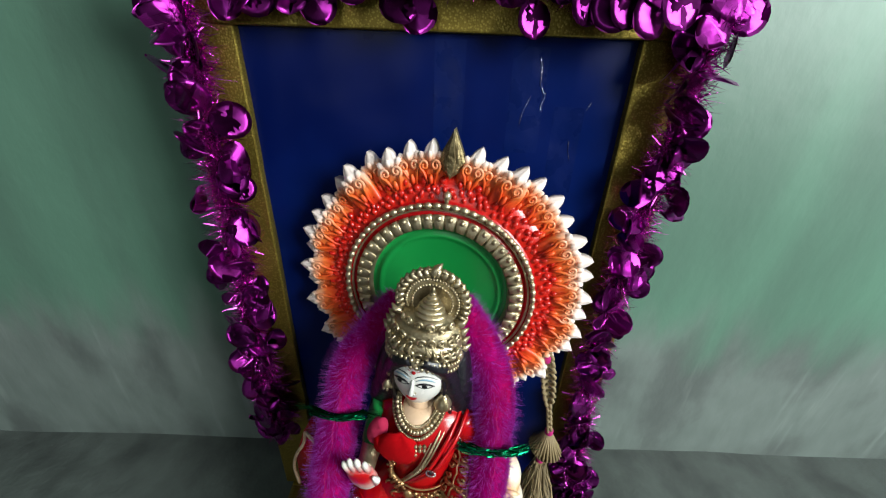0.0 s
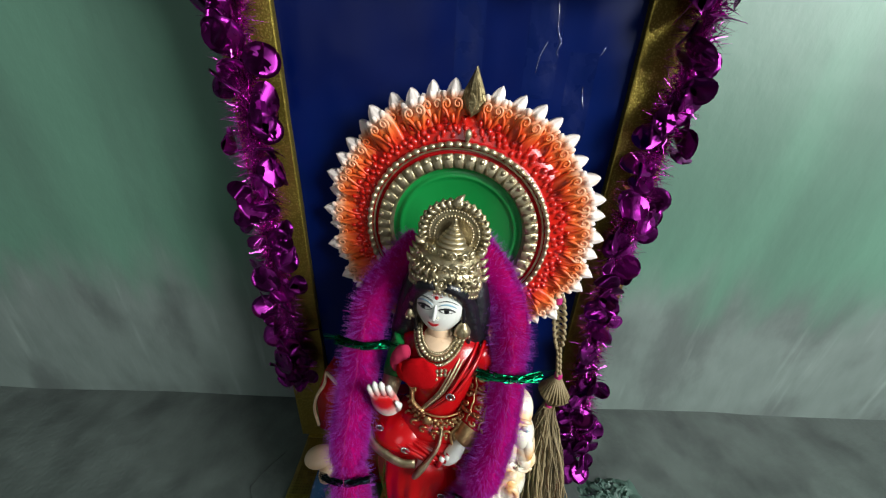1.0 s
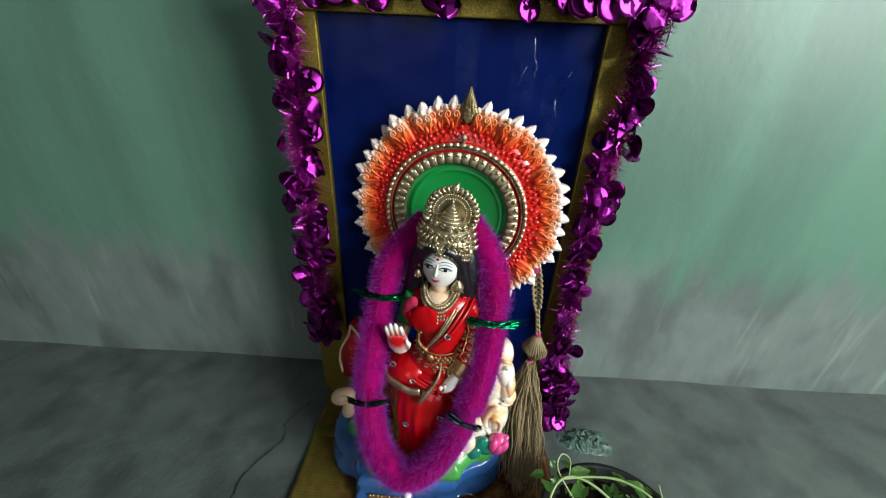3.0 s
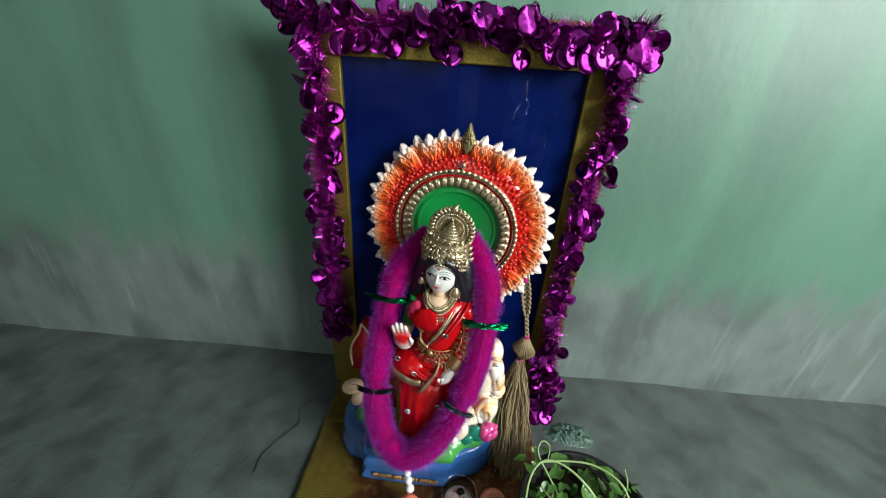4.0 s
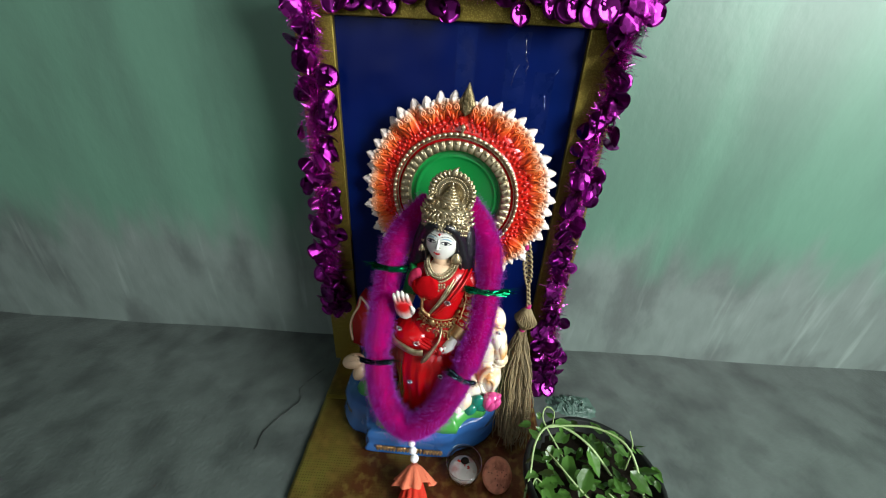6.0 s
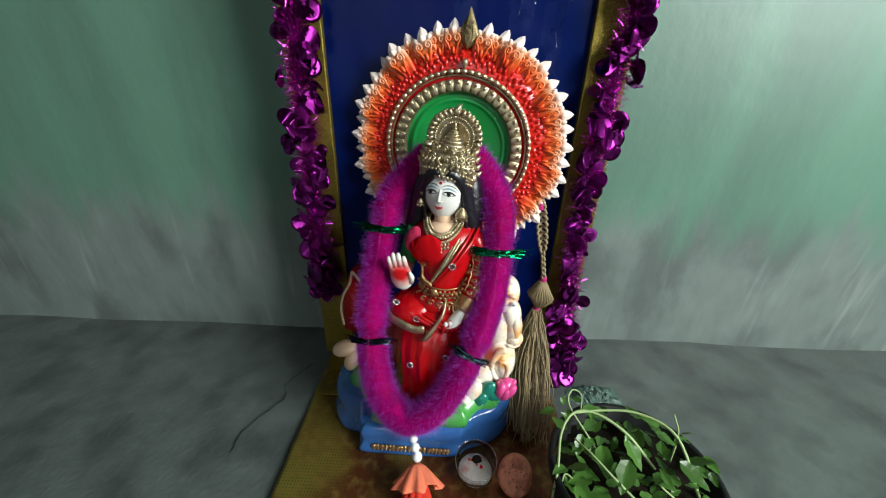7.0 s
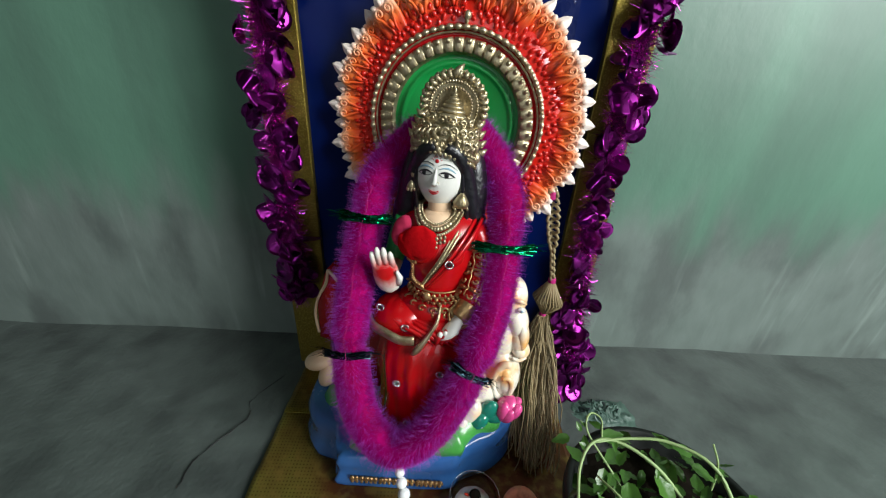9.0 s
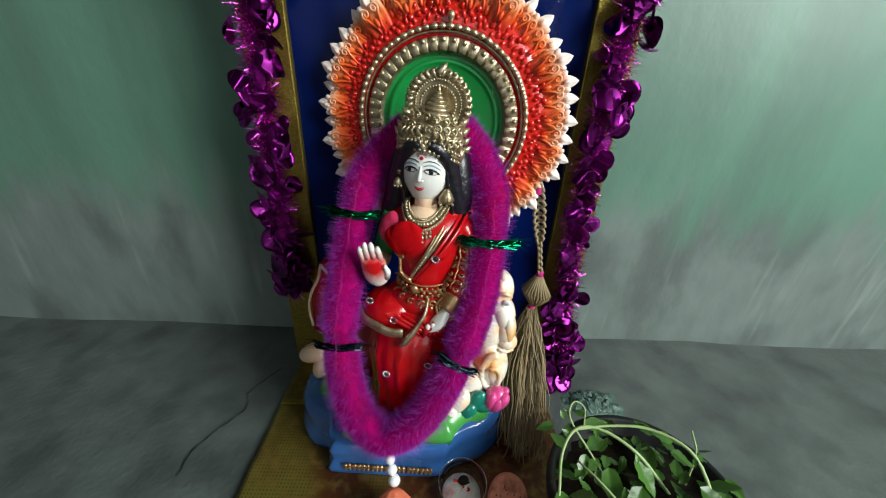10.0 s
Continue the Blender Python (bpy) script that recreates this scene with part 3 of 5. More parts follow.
def petal(length, width, lift, hook):
    """A flame petal with a broad foot, a small hooked tip, rims and scrolls in relief; outwards along y, front along z."""
    s = Shape()
    n, k = 16, 12
    r0 = 0.0915
    grid, back = [], []
    for i in range(n + 1):
        t = i / n
        e = min(1.0, max(0.0, (t - 0.70) / 0.12))
        w = width * (0.70 + 0.32 * math.sin(math.pi * min(1, t * 1.05))) * (1 - 0.44 * e * e * (3 - 2 * e)) * (1 - max(0.0, (t - 0.76) / 0.24) ** 3.4) + 0.0003
        foot = min(1.0, t / 0.45) ** 0.9
        bend = hook * max(0, t - 0.55) ** 2
        for j in range(k + 1):
            q = -1 + 2 * j / k
            rim = 0.0016 * math.exp(-((abs(q) - 0.8) / 0.12) ** 2)
            groove = -0.0012 * math.exp(-((abs(q) - 0.55) / 0.1) ** 2)
            ribs = 0.0009 * math.sin(abs(q) * 7 + t * 13) * math.sin(math.pi * t) * (t < 0.75)
            dome = 0.0030 * (1 - q * q) * (1 - 0.5 * t)
            grid.append((q * w + bend, r0 + length * t, lift - 0.0022 * (1 - foot) + foot * (dome + (rim + groove) * (1 - t ** 4) + ribs) - 0.002 * t + 0.0022 * math.exp(-((t - 0.78) / 0.09) ** 2) * (1 - q * q)))
            back.append((q * w + bend, r0 + length * t, lift - 0.008))
    m = k + 1
    f = [(i * m + j, i * m + j + 1, (i + 1) * m + j + 1, (i + 1) * m + j) for i in range(n) for j in range(k)]
    h = len(grid)
    f2 = [tuple(h + q for q in reversed(a)) for a in f]
    side = [(i * m, (i + 1) * m, h + (i + 1) * m, h + i * m) for i in range(n)] + [((i + 1) * m + k, i * m + k, h + i * m + k, h + (i + 1) * m + k) for i in range(n)]
    tip = [(n * m + j, n * m + j + 1, h + n * m + j + 1, h + n * m + j) for j in range(k)]
    s.add(grid + back, f + f2 + side + tip)
    for sgn in (-1, 1):
        pts = [(sgn * width * 0.16, r0 + length * 0.12, lift - 0.001), (sgn * width * 0.22, r0 + length * 0.3, lift + 0.0016)]
        for a in range(17):
            w = a / 16
            ang = -0.4 * math.pi + w * 2.7 * math.pi
            rr = width * 0.36 * (1 - 0.78 * w)
            pts.append((sgn * (width * 0.40 + rr * math.cos(ang)), r0 + length * 0.60 + rr * math.sin(ang) * 1.2, lift + 0.0034 + 0.0008 * w))
        s.tube(pts, [0.0009, 0.0013] + [0.0014 - 0.0006 * a / 16 for a in range(17)], 0, 6)
    for sgn in (-1, 1):
        s.ell((sgn * width * 0.62 + hook * 0.02, r0 + length * 0.735, lift - 0.0005), (0.0030, 0.0044, 0.0026), 0, (0, 0, -sgn * 24), 9, 6)
    s.ell((0, r0 + length * 0.36, lift + 0.0028), (0.0022, 0.0048, 0.0020), 0, seg=8, rows=6)
    s.ell((hook * 0.02, r0 + length * 0.76, lift + 0.0026), (0.0022, 0.0036, 0.0018), 0, seg=8, rows=6)
    return s


N = 44
big, small = petal(0.0490, 0.0120, 0.0018, 0.012).mesh("petal", PETAL), petal(0.0475, 0.0112, -0.0015, 0.014).mesh("petal", PETAL)
for i in range(1, N):
    a = 360.0 * i / N
    ob = part("petal", big if i % 2 else small, None, halo)
    ob.matrix_local = pose(0, 0, 0, random.uniform(-2, 2), 0, -a + random.uniform(-0.6, 0.6)) @ Matrix.Diagonal((random.uniform(0.94, 1.06), random.uniform(0.985, 1.02), random.uniform(0.9, 1.15), 1))
# gold spike at the top
s = Shape()
for w, z in ((0.0110, 0.0), (0.0078, 0.0035), (0.0040, 0.0055)):
    out = [(0, 0.110), (w * 0.70, 0.116), (w, 0.124), (w * 0.72, 0.132), (w * 0.3, 0.142), (0, 0.1495), (-w * 0.3, 0.142), (-w * 0.72, 0.132), (-w, 0.124), (-w * 0.70, 0.116)]
    s.rings([[(x, y, z - 0.006) for x, y in out], [(x, y, z + 0.002) for x, y in out], [(x * 0.8, 0.126 + (y - 0.126) * 0.85, z + 0.0035) for x, y in out]], flat=True)
part("spike", s, OLDGOLD, halo, "pointed gold finial")
# red bosses in two uneven rows, and small leaves between the petals' feet
boss = Shape().ell((0, 0.0006, 0.0), (0.0023, 0.0030, 0.0024), 0, seg=9, rows=6).ell((0.0006, -0.0026, -0.0004), (0.0013, 0.0026, 0.0013), 0, (0, 0, 14), 7, 5).mesh("boss", REDROUGH)
for i in range(215):
    a = 2 * math.pi * (i + random.uniform(-0.2, 0.2)) / 215
    r = (0.0932, 0.1000, 0.0962, 0.1055, 0.0985)[i % 5] + random.uniform(-0.0016, 0.0016)
    ob = part("boss", boss, None, disc)
    ob.matrix_local = pose(r * math.sin(a), r * math.cos(a), (0.0034, 0.0026, 0.0030, 0.0012, 0.0028)[i % 5], 0, 0, -math.degrees(a) + random.uniform(-25, 25)) @ Matrix.Diagonal((random.choice((-1.0, 1.0)) * random.uniform(0.95, 1.5), random.uniform(0.95, 1.5), 1.25, 1))
bead = Shape().ell((0, 0, 0), (0.0039, 0.0029, 0.0029), 0, seg=8, rows=6).mesh("gold_bead", GOLD)
for i in range(70):
    a = 2 * math.pi * i / 70
    ob = part("gold_bead", bead, None, disc)
    ob.matrix_local = pose(0.0875 * math.sin(a), 0.0875 * math.cos(a), 0.0078, 0, 0, -math.degrees(a) + random.uniform(-6, 6)) @ Matrix.Scale(random.uniform(0.88, 1.1), 4)
s = Shape()
s.rings([[(-0.0038, -0.0065, 0), (0.0038, -0.0065, 0), (0.0044, 0.0062, 0), (-0.0044, 0.0062, 0)],
         [(-0.0040, -0.0066, 0.0016), (0.0040, -0.0066, 0.0016), (0.0047, 0.0062, 0.0028), (-0.0047, 0.0062, 0.0028)],
         [(-0.0030, -0.0056, 0.0026), (0.0030, -0.0056, 0.0026), (0.0036, 0.0050, 0.0040), (-0.0036, 0.0050, 0.0040)]])
s.ell((0, 0.0030, 0.0038), (0.0028, 0.0028, 0.0024), 0, seg=8, rows=5)
scallop = s.mesh("gold_scallop", GOLD)
for i in range(46):
    a = 2 * math.pi * (i + 0.5) / 46
    ob = part("gold_scallop", scallop, None, disc)
    ob.matrix_local = pose(0.0725 * math.sin(a), 0.0725 * math.cos(a), 0.0055, -14, 0, -math.degrees(a) + random.uniform(-2, 2))
part("knob", Shape().ell((0, 0.0965, 0.008), (0.0036, 0.0045, 0.0034), 0, seg=10, rows=7).ell((0, 0.0925, 0.0075), (0.0022, 0.003, 0.0024), 0, seg=8, rows=5), GOLD, halo, "small gold knob")
part("rim", Shape().tube([(0.0875 * math.cos(a), 0.0875 * math.sin(a), 0.0066) for a in (2 * math.pi * i / 96 for i in range(96))], 0.0022, 0, 6, closed=True), GOLD, halo, "thin gold ring")
part("rim", Shape().tube([(0.0835 * math.cos(a), 0.0835 * math.sin(a), 0.0058) for a in (2 * math.pi * i / 96 for i in range(96))], 0.0011, 0, 6, closed=True), GOLD, halo, "thin gold ring")

# ---- plinth under the statue ----
SPOT = pose(0, -0.041, 0, 0, 0, TURN_S)
plinth = thing("plinth", SPOT, "glossy blue moulded plinth with a green top and gold studs", "plinth")
# outline of the foot, in the statue's own directions
foot = [(-0.076, -0.166), (0.030, -0.150), (0.052, -0.134), (0.084, -0.114), (0.103, -0.085), (0.107, -0.03), (0.09, 0.005), (-0.13, 0.005), (-0.152, -0.035), (-0.150, -0.10), (-0.126, -0.135), (-0.098, -0.142), (-0.088, -0.16)]


def outline(scale, dy=0.0, wob=0.0, steps=5):
    p = [(x * scale, (y + 0.08) * scale - 0.08 + dy, 0) for x, y in foot]
    q = smooth_line(p + p[:2], steps)[:len(p) * steps]
    return [(v.x + wob * noise.noise((v.x * 40, v.y * 40, 2)), v.y + wob * noise.noise((v.x * 40, v.y * 40, 7))) for v in q]


prof = [(1.0, 0.0), (1.02, 0.004), (1.02, 0.010), (0.985, 0.015), (0.97, 0.022), (0.985, 0.030), (0.99, 0.036), (0.96, 0.043), (0.93, 0.046)]
rr = []
for k, (sc, z) in enumerate(prof):
    rr.append([(x, y, z * (1 + (0.30 * max(0.0, min(1.0, (x - 0.02) / 0.05)) + 0.45 * (x < -0.09)) * min(1, k / 4)) + 0.0015 * noise.noise((x * 50, y * 50, z * 80)) * (k > 0)) for x, y in outline(sc, wob=0.002 * (k > 1))])
base = part("base", Shape().rings(rr), BLUE, plinth, "glossy blue moulded base")
# green mound on top, wavy at its lip
rr = []
for sc, z in ((0.90, 0.040), (0.925, 0.049), (0.90, 0.056), (0.78, 0.066), (0.6, 0.072)):
    rr.append([(x * (0.90 if x < 0 else 1.0), (y + 0.08) * (0.93 if x < 0.02 else 1.0) - 0.08, z * (1 + 0.30 * max(0.0, min(1.0, (x - 0.02) / 0.05)) + 0.28 * (x < -0.09)) + 0.003 * noise.noise((x * 35, y * 35, z * 40))) for x, y in outline(sc, wob=0.012)])
part("mound", Shape().rings(rr), TURF, plinth, "grass green painted top")
stud = Shape().tube([(0.0022 * math.cos(a * 0.9) * (1 - a / 9), 0, 0.0045 + 0.0045 * math.sin(a * 0.9) * (1 - a / 9)) for a in range(8)], [0.0011] * 8, 0, 5).ell((0, -0.0002, 0.0015), (0.0016, 0.0012, 0.0016), 0, seg=6, rows=4).mesh("stud", RED_TINT_GOLD)
for i in range(20):
    u = i / 19
    ob = part("stud", stud, None, base)
    ob.matrix_local = pose(-0.068 + 0.096 * u, -0.1665 + 0.013 * u, 0.0105, 0, random.uniform(-12, 12), 0) @ Matrix.Scale(1.25, 4)

# ---- the statue, one mesh ----
st = Shape()
R_, G_, W_, K_, N_, GR_, C_, L_, B_, P_, T_, S_, PALM_, Z_ = range(14)
STATUE_MATS = [RED, GOLD, SKIN, HAIR, NECK, GREEN, CREAM, LIPS, BLUELINE, PINK, TEAL, SILVER, PALM, RED_TINT_GOLD]


def oval(cx, cy, rx, ry, z, seg=28, fold=0.0, waves=9, ph=0.0):
    return [(cx + rx * math.cos(a) * (1 + fold * math.sin(waves * a + ph)), cy + ry * math.sin(a) * (1 + fold * math.sin(waves * a + ph)), z)
            for a in (2 * math.pi * j / seg for j in range(seg))]


# body and shoulders
st.rings([oval(0.004, -0.07, 0.036, 0.03, 0.185), oval(0.003, -0.075, 0.030, 0.027, 0.212), oval(0.002, -0.074, 0.027, 0.024, 0.232), oval(0.002, -0.073, 0.031, 0.026, 0.252),
          oval(0.001, -0.073, 0.035, 0.0285, 0.27), oval(0.001, -0.070, 0.038, 0.025, 0.287), oval(0.0, -0.067, 0.036, 0.019, 0.298), oval(-0.001, -0.066, 0.022, 0.014, 0.306)], R_)
for sx in (-1, 1):
    st.ell((0.001 + sx * 0.013, -0.09, 0.270), (0.0145, 0.0125, 0.0135), R_)
# neck with its rolls
st.rings([oval(-0.001, -0.067, 0.0155, 0.013, 0.298, 18), oval(-0.001, -0.069, 0.0122, 0.0115, 0.306, 18), oval(-0.001, -0.070, 0.0118, 0.0115, 0.3105, 18), oval(-0.001, -0.0705, 0.0112, 0.011, 0.312, 18), oval(-0.002, -0.071, 0.0112, 0.011, 0.318, 18), oval(-0.002, -0.071, 0.011, 0.011, 0.33, 18)], N_)
# head: an egg with a soft chin
head_from = len(st.v)
HC, HR = Vector((-0.0012, -0.066, 0.3445)), (0.0247, 0.0245, 0.0365)


def face(u, z, proud=0.0):
    """The point of the face at u across and z up, a little proud of its skin."""
    a, b = (u - HC.x) / HR[0], (z - HC.z) / HR[2]
    a /= 1 - 0.19 * max(0, -b) ** 2
    k = math.sqrt(max(0.02, 1 - a * a - b * b))
    return Vector((u, HC.y - HR[1] * k - proud, z))


rr = []
for i in range(15):
    b = math.cos(math.pi * (1 - max(0.02, min(0.98, i / 14))))
    w = math.sqrt(1 - b * b)
    k = 1 - 0.19 * max(0, -b) ** 2
    rr.append([(HC.x + HR[0] * w * k * math.cos(a), HC.y + HR[1] * w * math.sin(a), HC.z + HR[2] * b) for a in (2 * math.pi * j / 28 for j in range(28))])
st.rings(rr, W_)
# nose, lips, brow marks and eyes as thin painted relief
FX = HC.x - 0.0018
st.tube([face(FX, 0.3505, -0.001), face(FX, 0.345, 0.0008), face(FX - 0.0005, 0.3385, 0.0030), face(FX - 0.0005, 0.3358, 0.0014)], [0.0010, 0.0015, 0.0024, 0.0014], W_, 10)
for sx in (-1, 1):
    st.ell(face(FX - 0.0004 + sx * 0.0026, 0.3368, 0.0004), (0.0016, 0.0017, 0.0013), W_, seg=8, rows=5)
    e = FX + sx * 0.0096
    lid = [face(e + sx * 0.0068 * t, 0.3455 - 0.0010 * t + 0.0026 * (1 - t * t), 0.0004) for t in (-1, -0.6, -0.2, 0.2, 0.6, 1.1)]
    low = [face(e + sx * 0.0066 * t, 0.3452 - 0.0010 * t - 0.0017 * (1 - t * t), 0.0003) for t in (-1, -0.5, 0, 0.5, 1)]
    st.tube(lid, [0.0003, 0.0007, 0.0009, 0.0009, 0.0008, 0.0003], K_, 5)
    st.tube(low, 0.0003, K_, 5)
    st.ell(face(e - 0.0006, 0.3453, -0.0001), (0.0028, 0.0006, 0.0024), K_, seg=8, rows=5)
    shade = [face(e + sx * 0.0070 * t, 0.3490 - 0.0010 * t + 0.0028 * (1 - t * t), 0.0) for t in (-1, -0.6, -0.2, 0.2, 0.6, 1.1)]
    st.tube(shade, [0.0002, 0.0006, 0.0009, 0.0010, 0.0008, 0.0003], B_, 6, 0.35)
    brow = [face(e + sx * 0.0082 * t, 0.3517 - 0.0012 * t + 0.0034 * (1 - t * t), 0.0003) for t in (-1, -0.6, -0.2, 0.2, 0.6, 1.1)]
    st.tube(brow, [0.0001, 0.00035, 0.00045, 0.0004, 0.0003, 0.0001], K_, 5)
    # earrings
    ex, ez, es = (HC.x - 0.0245, 0.0, 0.7) if sx < 0 else (HC.x + 0.0215, -0.007, 1.35)
    st.ell((ex, -0.077, 0.3395 + ez), (0.0028, 0.002, 0.0034), G_, seg=8, rows=5)
    st.lathe([(0.0010 * es, 0.004 * es), (0.0032 * es, 0.0015 * es), (0.0056 * es, -0.003 * es), (0.0050 * es, -0.0060 * es), (0.001 * es, -0.007 * es)], G_, 12, pose(ex + sx * 0.001, -0.079, 0.331 + ez))
    for k in range(6):
        st.ell((ex + sx * 0.001 + 0.0048 * es * math.cos(k), -0.079 + 0.0048 * es * math.sin(k), 0.331 + ez - 0.0072 * es), (0.0014, 0.0014, 0.0018), G_, seg=6, rows=4)
for t0, z0, h in ((-1, 0.3290, 0.0006), (1, 0.3277, 0.0009)):
    st.tube([face(FX - 0.0008 + 0.0048 * t, z0 + 0.0019 * t * t - (0.0006 if t0 > 0 else 0) * (1 - t * t), 0.0004) for t in (-1, -0.5, 0, 0.5, 1)], [0.0002, h * 0.7, h, h * 0.7, 0.0002], L_, 6)
st.ell(face(FX, 0.3570, 0.0), (0.0018, 0.0005, 0.0019), L_, seg=10, rows=5)
for k in range(7):
    a = math.radians(-75 + 25 * k)
    p, q = (0.0029, 0.0050)
    st.tube([face(FX + p * math.sin(a), 0.3572 + p * math.cos(a), 0.0002), face(FX + q * math.sin(a), 0.3572 + q * math.cos(a), 0.0002)], 0.00025, L_, 5)
st.tube([face(FX + 0.0018, 0.3385, 0.0015), face(FX + 0.0034, 0.3395, 0.0012), face(FX + 0.003, 0.3365, 0.0014)], 0.0003, G_, 5)
# hair: cap, side locks with strands
st.ell((-0.002, -0.058, 0.350), (0.026, 0.021, 0.030), K_)
for sx in (-1, 1):
    st.tube(smooth_line([(HC.x + sx * 0.004, -0.089, 0.370), (HC.x + sx * 0.014, -0.084, 0.364), (HC.x + sx * 0.0205, -0.074, 0.350), (HC.x + sx * 0.024, -0.066, 0.332), (HC.x + sx * 0.029, -0.060, 0.312), (HC.x + sx * 0.036, -0.054, 0.29), (HC.x + sx * 0.034, -0.046, 0.265)], 4),
            [0.0045, 0.005, 0.0055, 0.006, 0.0065, 0.007, 0.0072, 0.0075, 0.008, 0.0085, 0.0095, 0.0105, 0.0115, 0.012, 0.0125, 0.013, 0.013, 0.0135, 0.0135, 0.0135, 0.013, 0.0125, 0.012, 0.011, 0.010], K_, 10)
    for k in range(6):
        o = k * 0.0042 - 0.010
        st.tube(smooth_line([(HC.x + sx * (0.019 + 0.001 * k), -0.080 + 0.004 * k, 0.352), (HC.x + sx * (0.026 + o * 0.4), -0.077 + 0.003 * k, 0.33), (HC.x + sx * (0.030 + o), -0.071 + 0.003 * k, 0.30), (HC.x + sx * (0.036 + o), -0.063, 0.268)], 4), 0.0022, K_, 6)
st.ell((HC.x + 0.030, -0.054, 0.325), (0.0150, 0.016, 0.046), K_, (0, -8, 0), 24, 14)
for k in range(7):
    st.tube(smooth_line([(HC.x + 0.020 + 0.0022 * k, -0.071 + 0.0006 * k * k, 0.360), (HC.x + 0.0245 + 0.0028 * k, -0.073 + 0.0007 * k * k, 0.335), (HC.x + 0.0235 + 0.0034 * k + 0.002 * math.sin(k * 2), -0.074 + 0.0008 * k * k, 0.308), (HC.x + 0.026 + 0.0034 * k, -0.072 + 0.0008 * k * k, 0.286)], 5), 0.0020, K_, 6)
st.ell((HC.x - 0.028, -0.056, 0.325), (0.0145, 0.018, 0.045), K_, (0, 8, 0), 24, 14)
crown_from = len(st.v)
# crown: band, fan with beads and flames, cone of rings, finial
CX, CY = -0.001, -0.062
band = []
for i in range(25):
    a = math.radians(-100 + 200 * i / 24)
    band.append((CX + 0.030 * math.sin(a), CY - 0.027 * math.cos(a), 0.3675 - 0.012 * (1 - math.cos(a)) * 0.9))
st.tube(band, 0.0020, G_, 8)
for p in band:
    st.ell((p[0], p[1] - 0.002, p[2] - 0.0032), (0.0019, 0.0019, 0.0022), G_, seg=6, rows=4)
    st.ell((p[0], p[1] - 0.002, p[2] + 0.0034), (0.0021, 0.0021, 0.0021), G_, seg=6, rows=4)
st.rings([oval(CX, CY, 0.030, 0.026, 0.366), oval(CX, CY + 0.002, 0.0305, 0.024, 0.374), oval(CX, CY + 0.007, 0.027, 0.018, 0.383), oval(CX, CY + 0.010, 0.02, 0.012, 0.389), oval(CX, CY + 0.011, 0.01, 0.008, 0.392)], G_)
for row, (n, rx, ry, z, cr) in enumerate(((11, 0.0305, 0.0262, 0.3735, 0.0046), (9, 0.028, 0.0225, 0.3815, 0.0044), (6, 0.022, 0.0165, 0.3885, 0.004))):
    for i in range(n):
        a = math.radians(-78 + 156 * (i + 0.5) / n)
        c = Vector((CX + rx * math.sin(a), CY + 0.003 * row - ry * math.cos(a), z + random.uniform(-0.001, 0.001)))
        sg = 1 if i < n / 2 else -1
        t = Vector((math.cos(a), math.sin(a), 0))
        st.tube([c + t * (sg * cr * math.cos(w) * (1 - w / 9.5)) + Vector((0, 0, cr * math.sin(w) * (1 - w / 9.5))) + Vector((0, -0.0003 * w, 0)) for w in (0.75 * k for k in range(11))], [0.0014 - 0.00005 * k for k in range(11)], G_, 6)
        st.ell(c + Vector((0, -0.002, 0)), (0.0013, 0.0013, 0.0013), G_, seg=6, rows=4)
for sx in (-1, 1):
    for k in range(5):
        c = Vector((CX + sx * (0.006 + 0.0052 * k), CY - 0.0265 + 0.0011 * k * k, 0.3755 - 0.0017 * k))
        st.tube([c, c + Vector((sx * 0.002, -0.002, 0.005)), c + Vector((-sx * 0.001, -0.001, 0.0095))], [0.0022, 0.0020, 0.0004], G_, 6)
FC = Vector((CX + 0.001, -0.049, 0.3985))
fan = [(FC.x + 0.0285 * math.sin(a), FC.y, FC.z + 0.0285 * math.cos(a)) for a in (2 * math.pi * k / 40 for k in range(40))]
st.rings([[(x, y + 0.005, z) for x, y, z in fan], fan, [(FC.x + (x - FC.x) * 0.93, y - 0.0025, FC.z + (z - FC.z) * 0.93) for x, y, z in fan], [(FC.x + (x - FC.x) * 0.84, y - 0.0012, FC.z + (z - FC.z) * 0.84) for x, y, z in fan], [(FC.x + (x - FC.x) * 0.6, y - 0.003, FC.z + (z - FC.z) * 0.6) for x, y, z in fan], [(FC.x + (x - FC.x) * 0.5, y - 0.0005, FC.z + (z - FC.z) * 0.5) for x, y, z in fan]], G_)
for ring, n, r in ((0.0215, 38, 0.0014), (0.0165, 28, 0.0012)):
    for k in range(n):
        a = math.radians(-125 + 250 * k / (n - 1))
        st.ell((FC.x + ring * math.sin(a), FC.y - 0.003, FC.z + ring * math.cos(a)), (r, r, r), G_, seg=6, rows=4)
for k in range(21):
    a = math.radians(-118 + 236 * k / 20)
    d = Vector((math.sin(a), 0, math.cos(a)))
    e = Vector((math.cos(a), 0, -math.sin(a))) * math.copysign(0.0022, a)
    st.tube([FC + d * 0.0240 + Vector((0, -0.002, 0)), FC + d * 0.0270 + e * 0.8 + Vector((0, -0.0035, 0)), FC + d * 0.0290 + e + Vector((0, -0.0025, 0)), FC + d * 0.0304 + Vector((0, -0.001, 0)), FC + d * 0.0300 - e * 0.6 + Vector((0, -0.003, 0))], [0.0020, 0.0025, 0.0024, 0.0019, 0.0010], G_, 6)
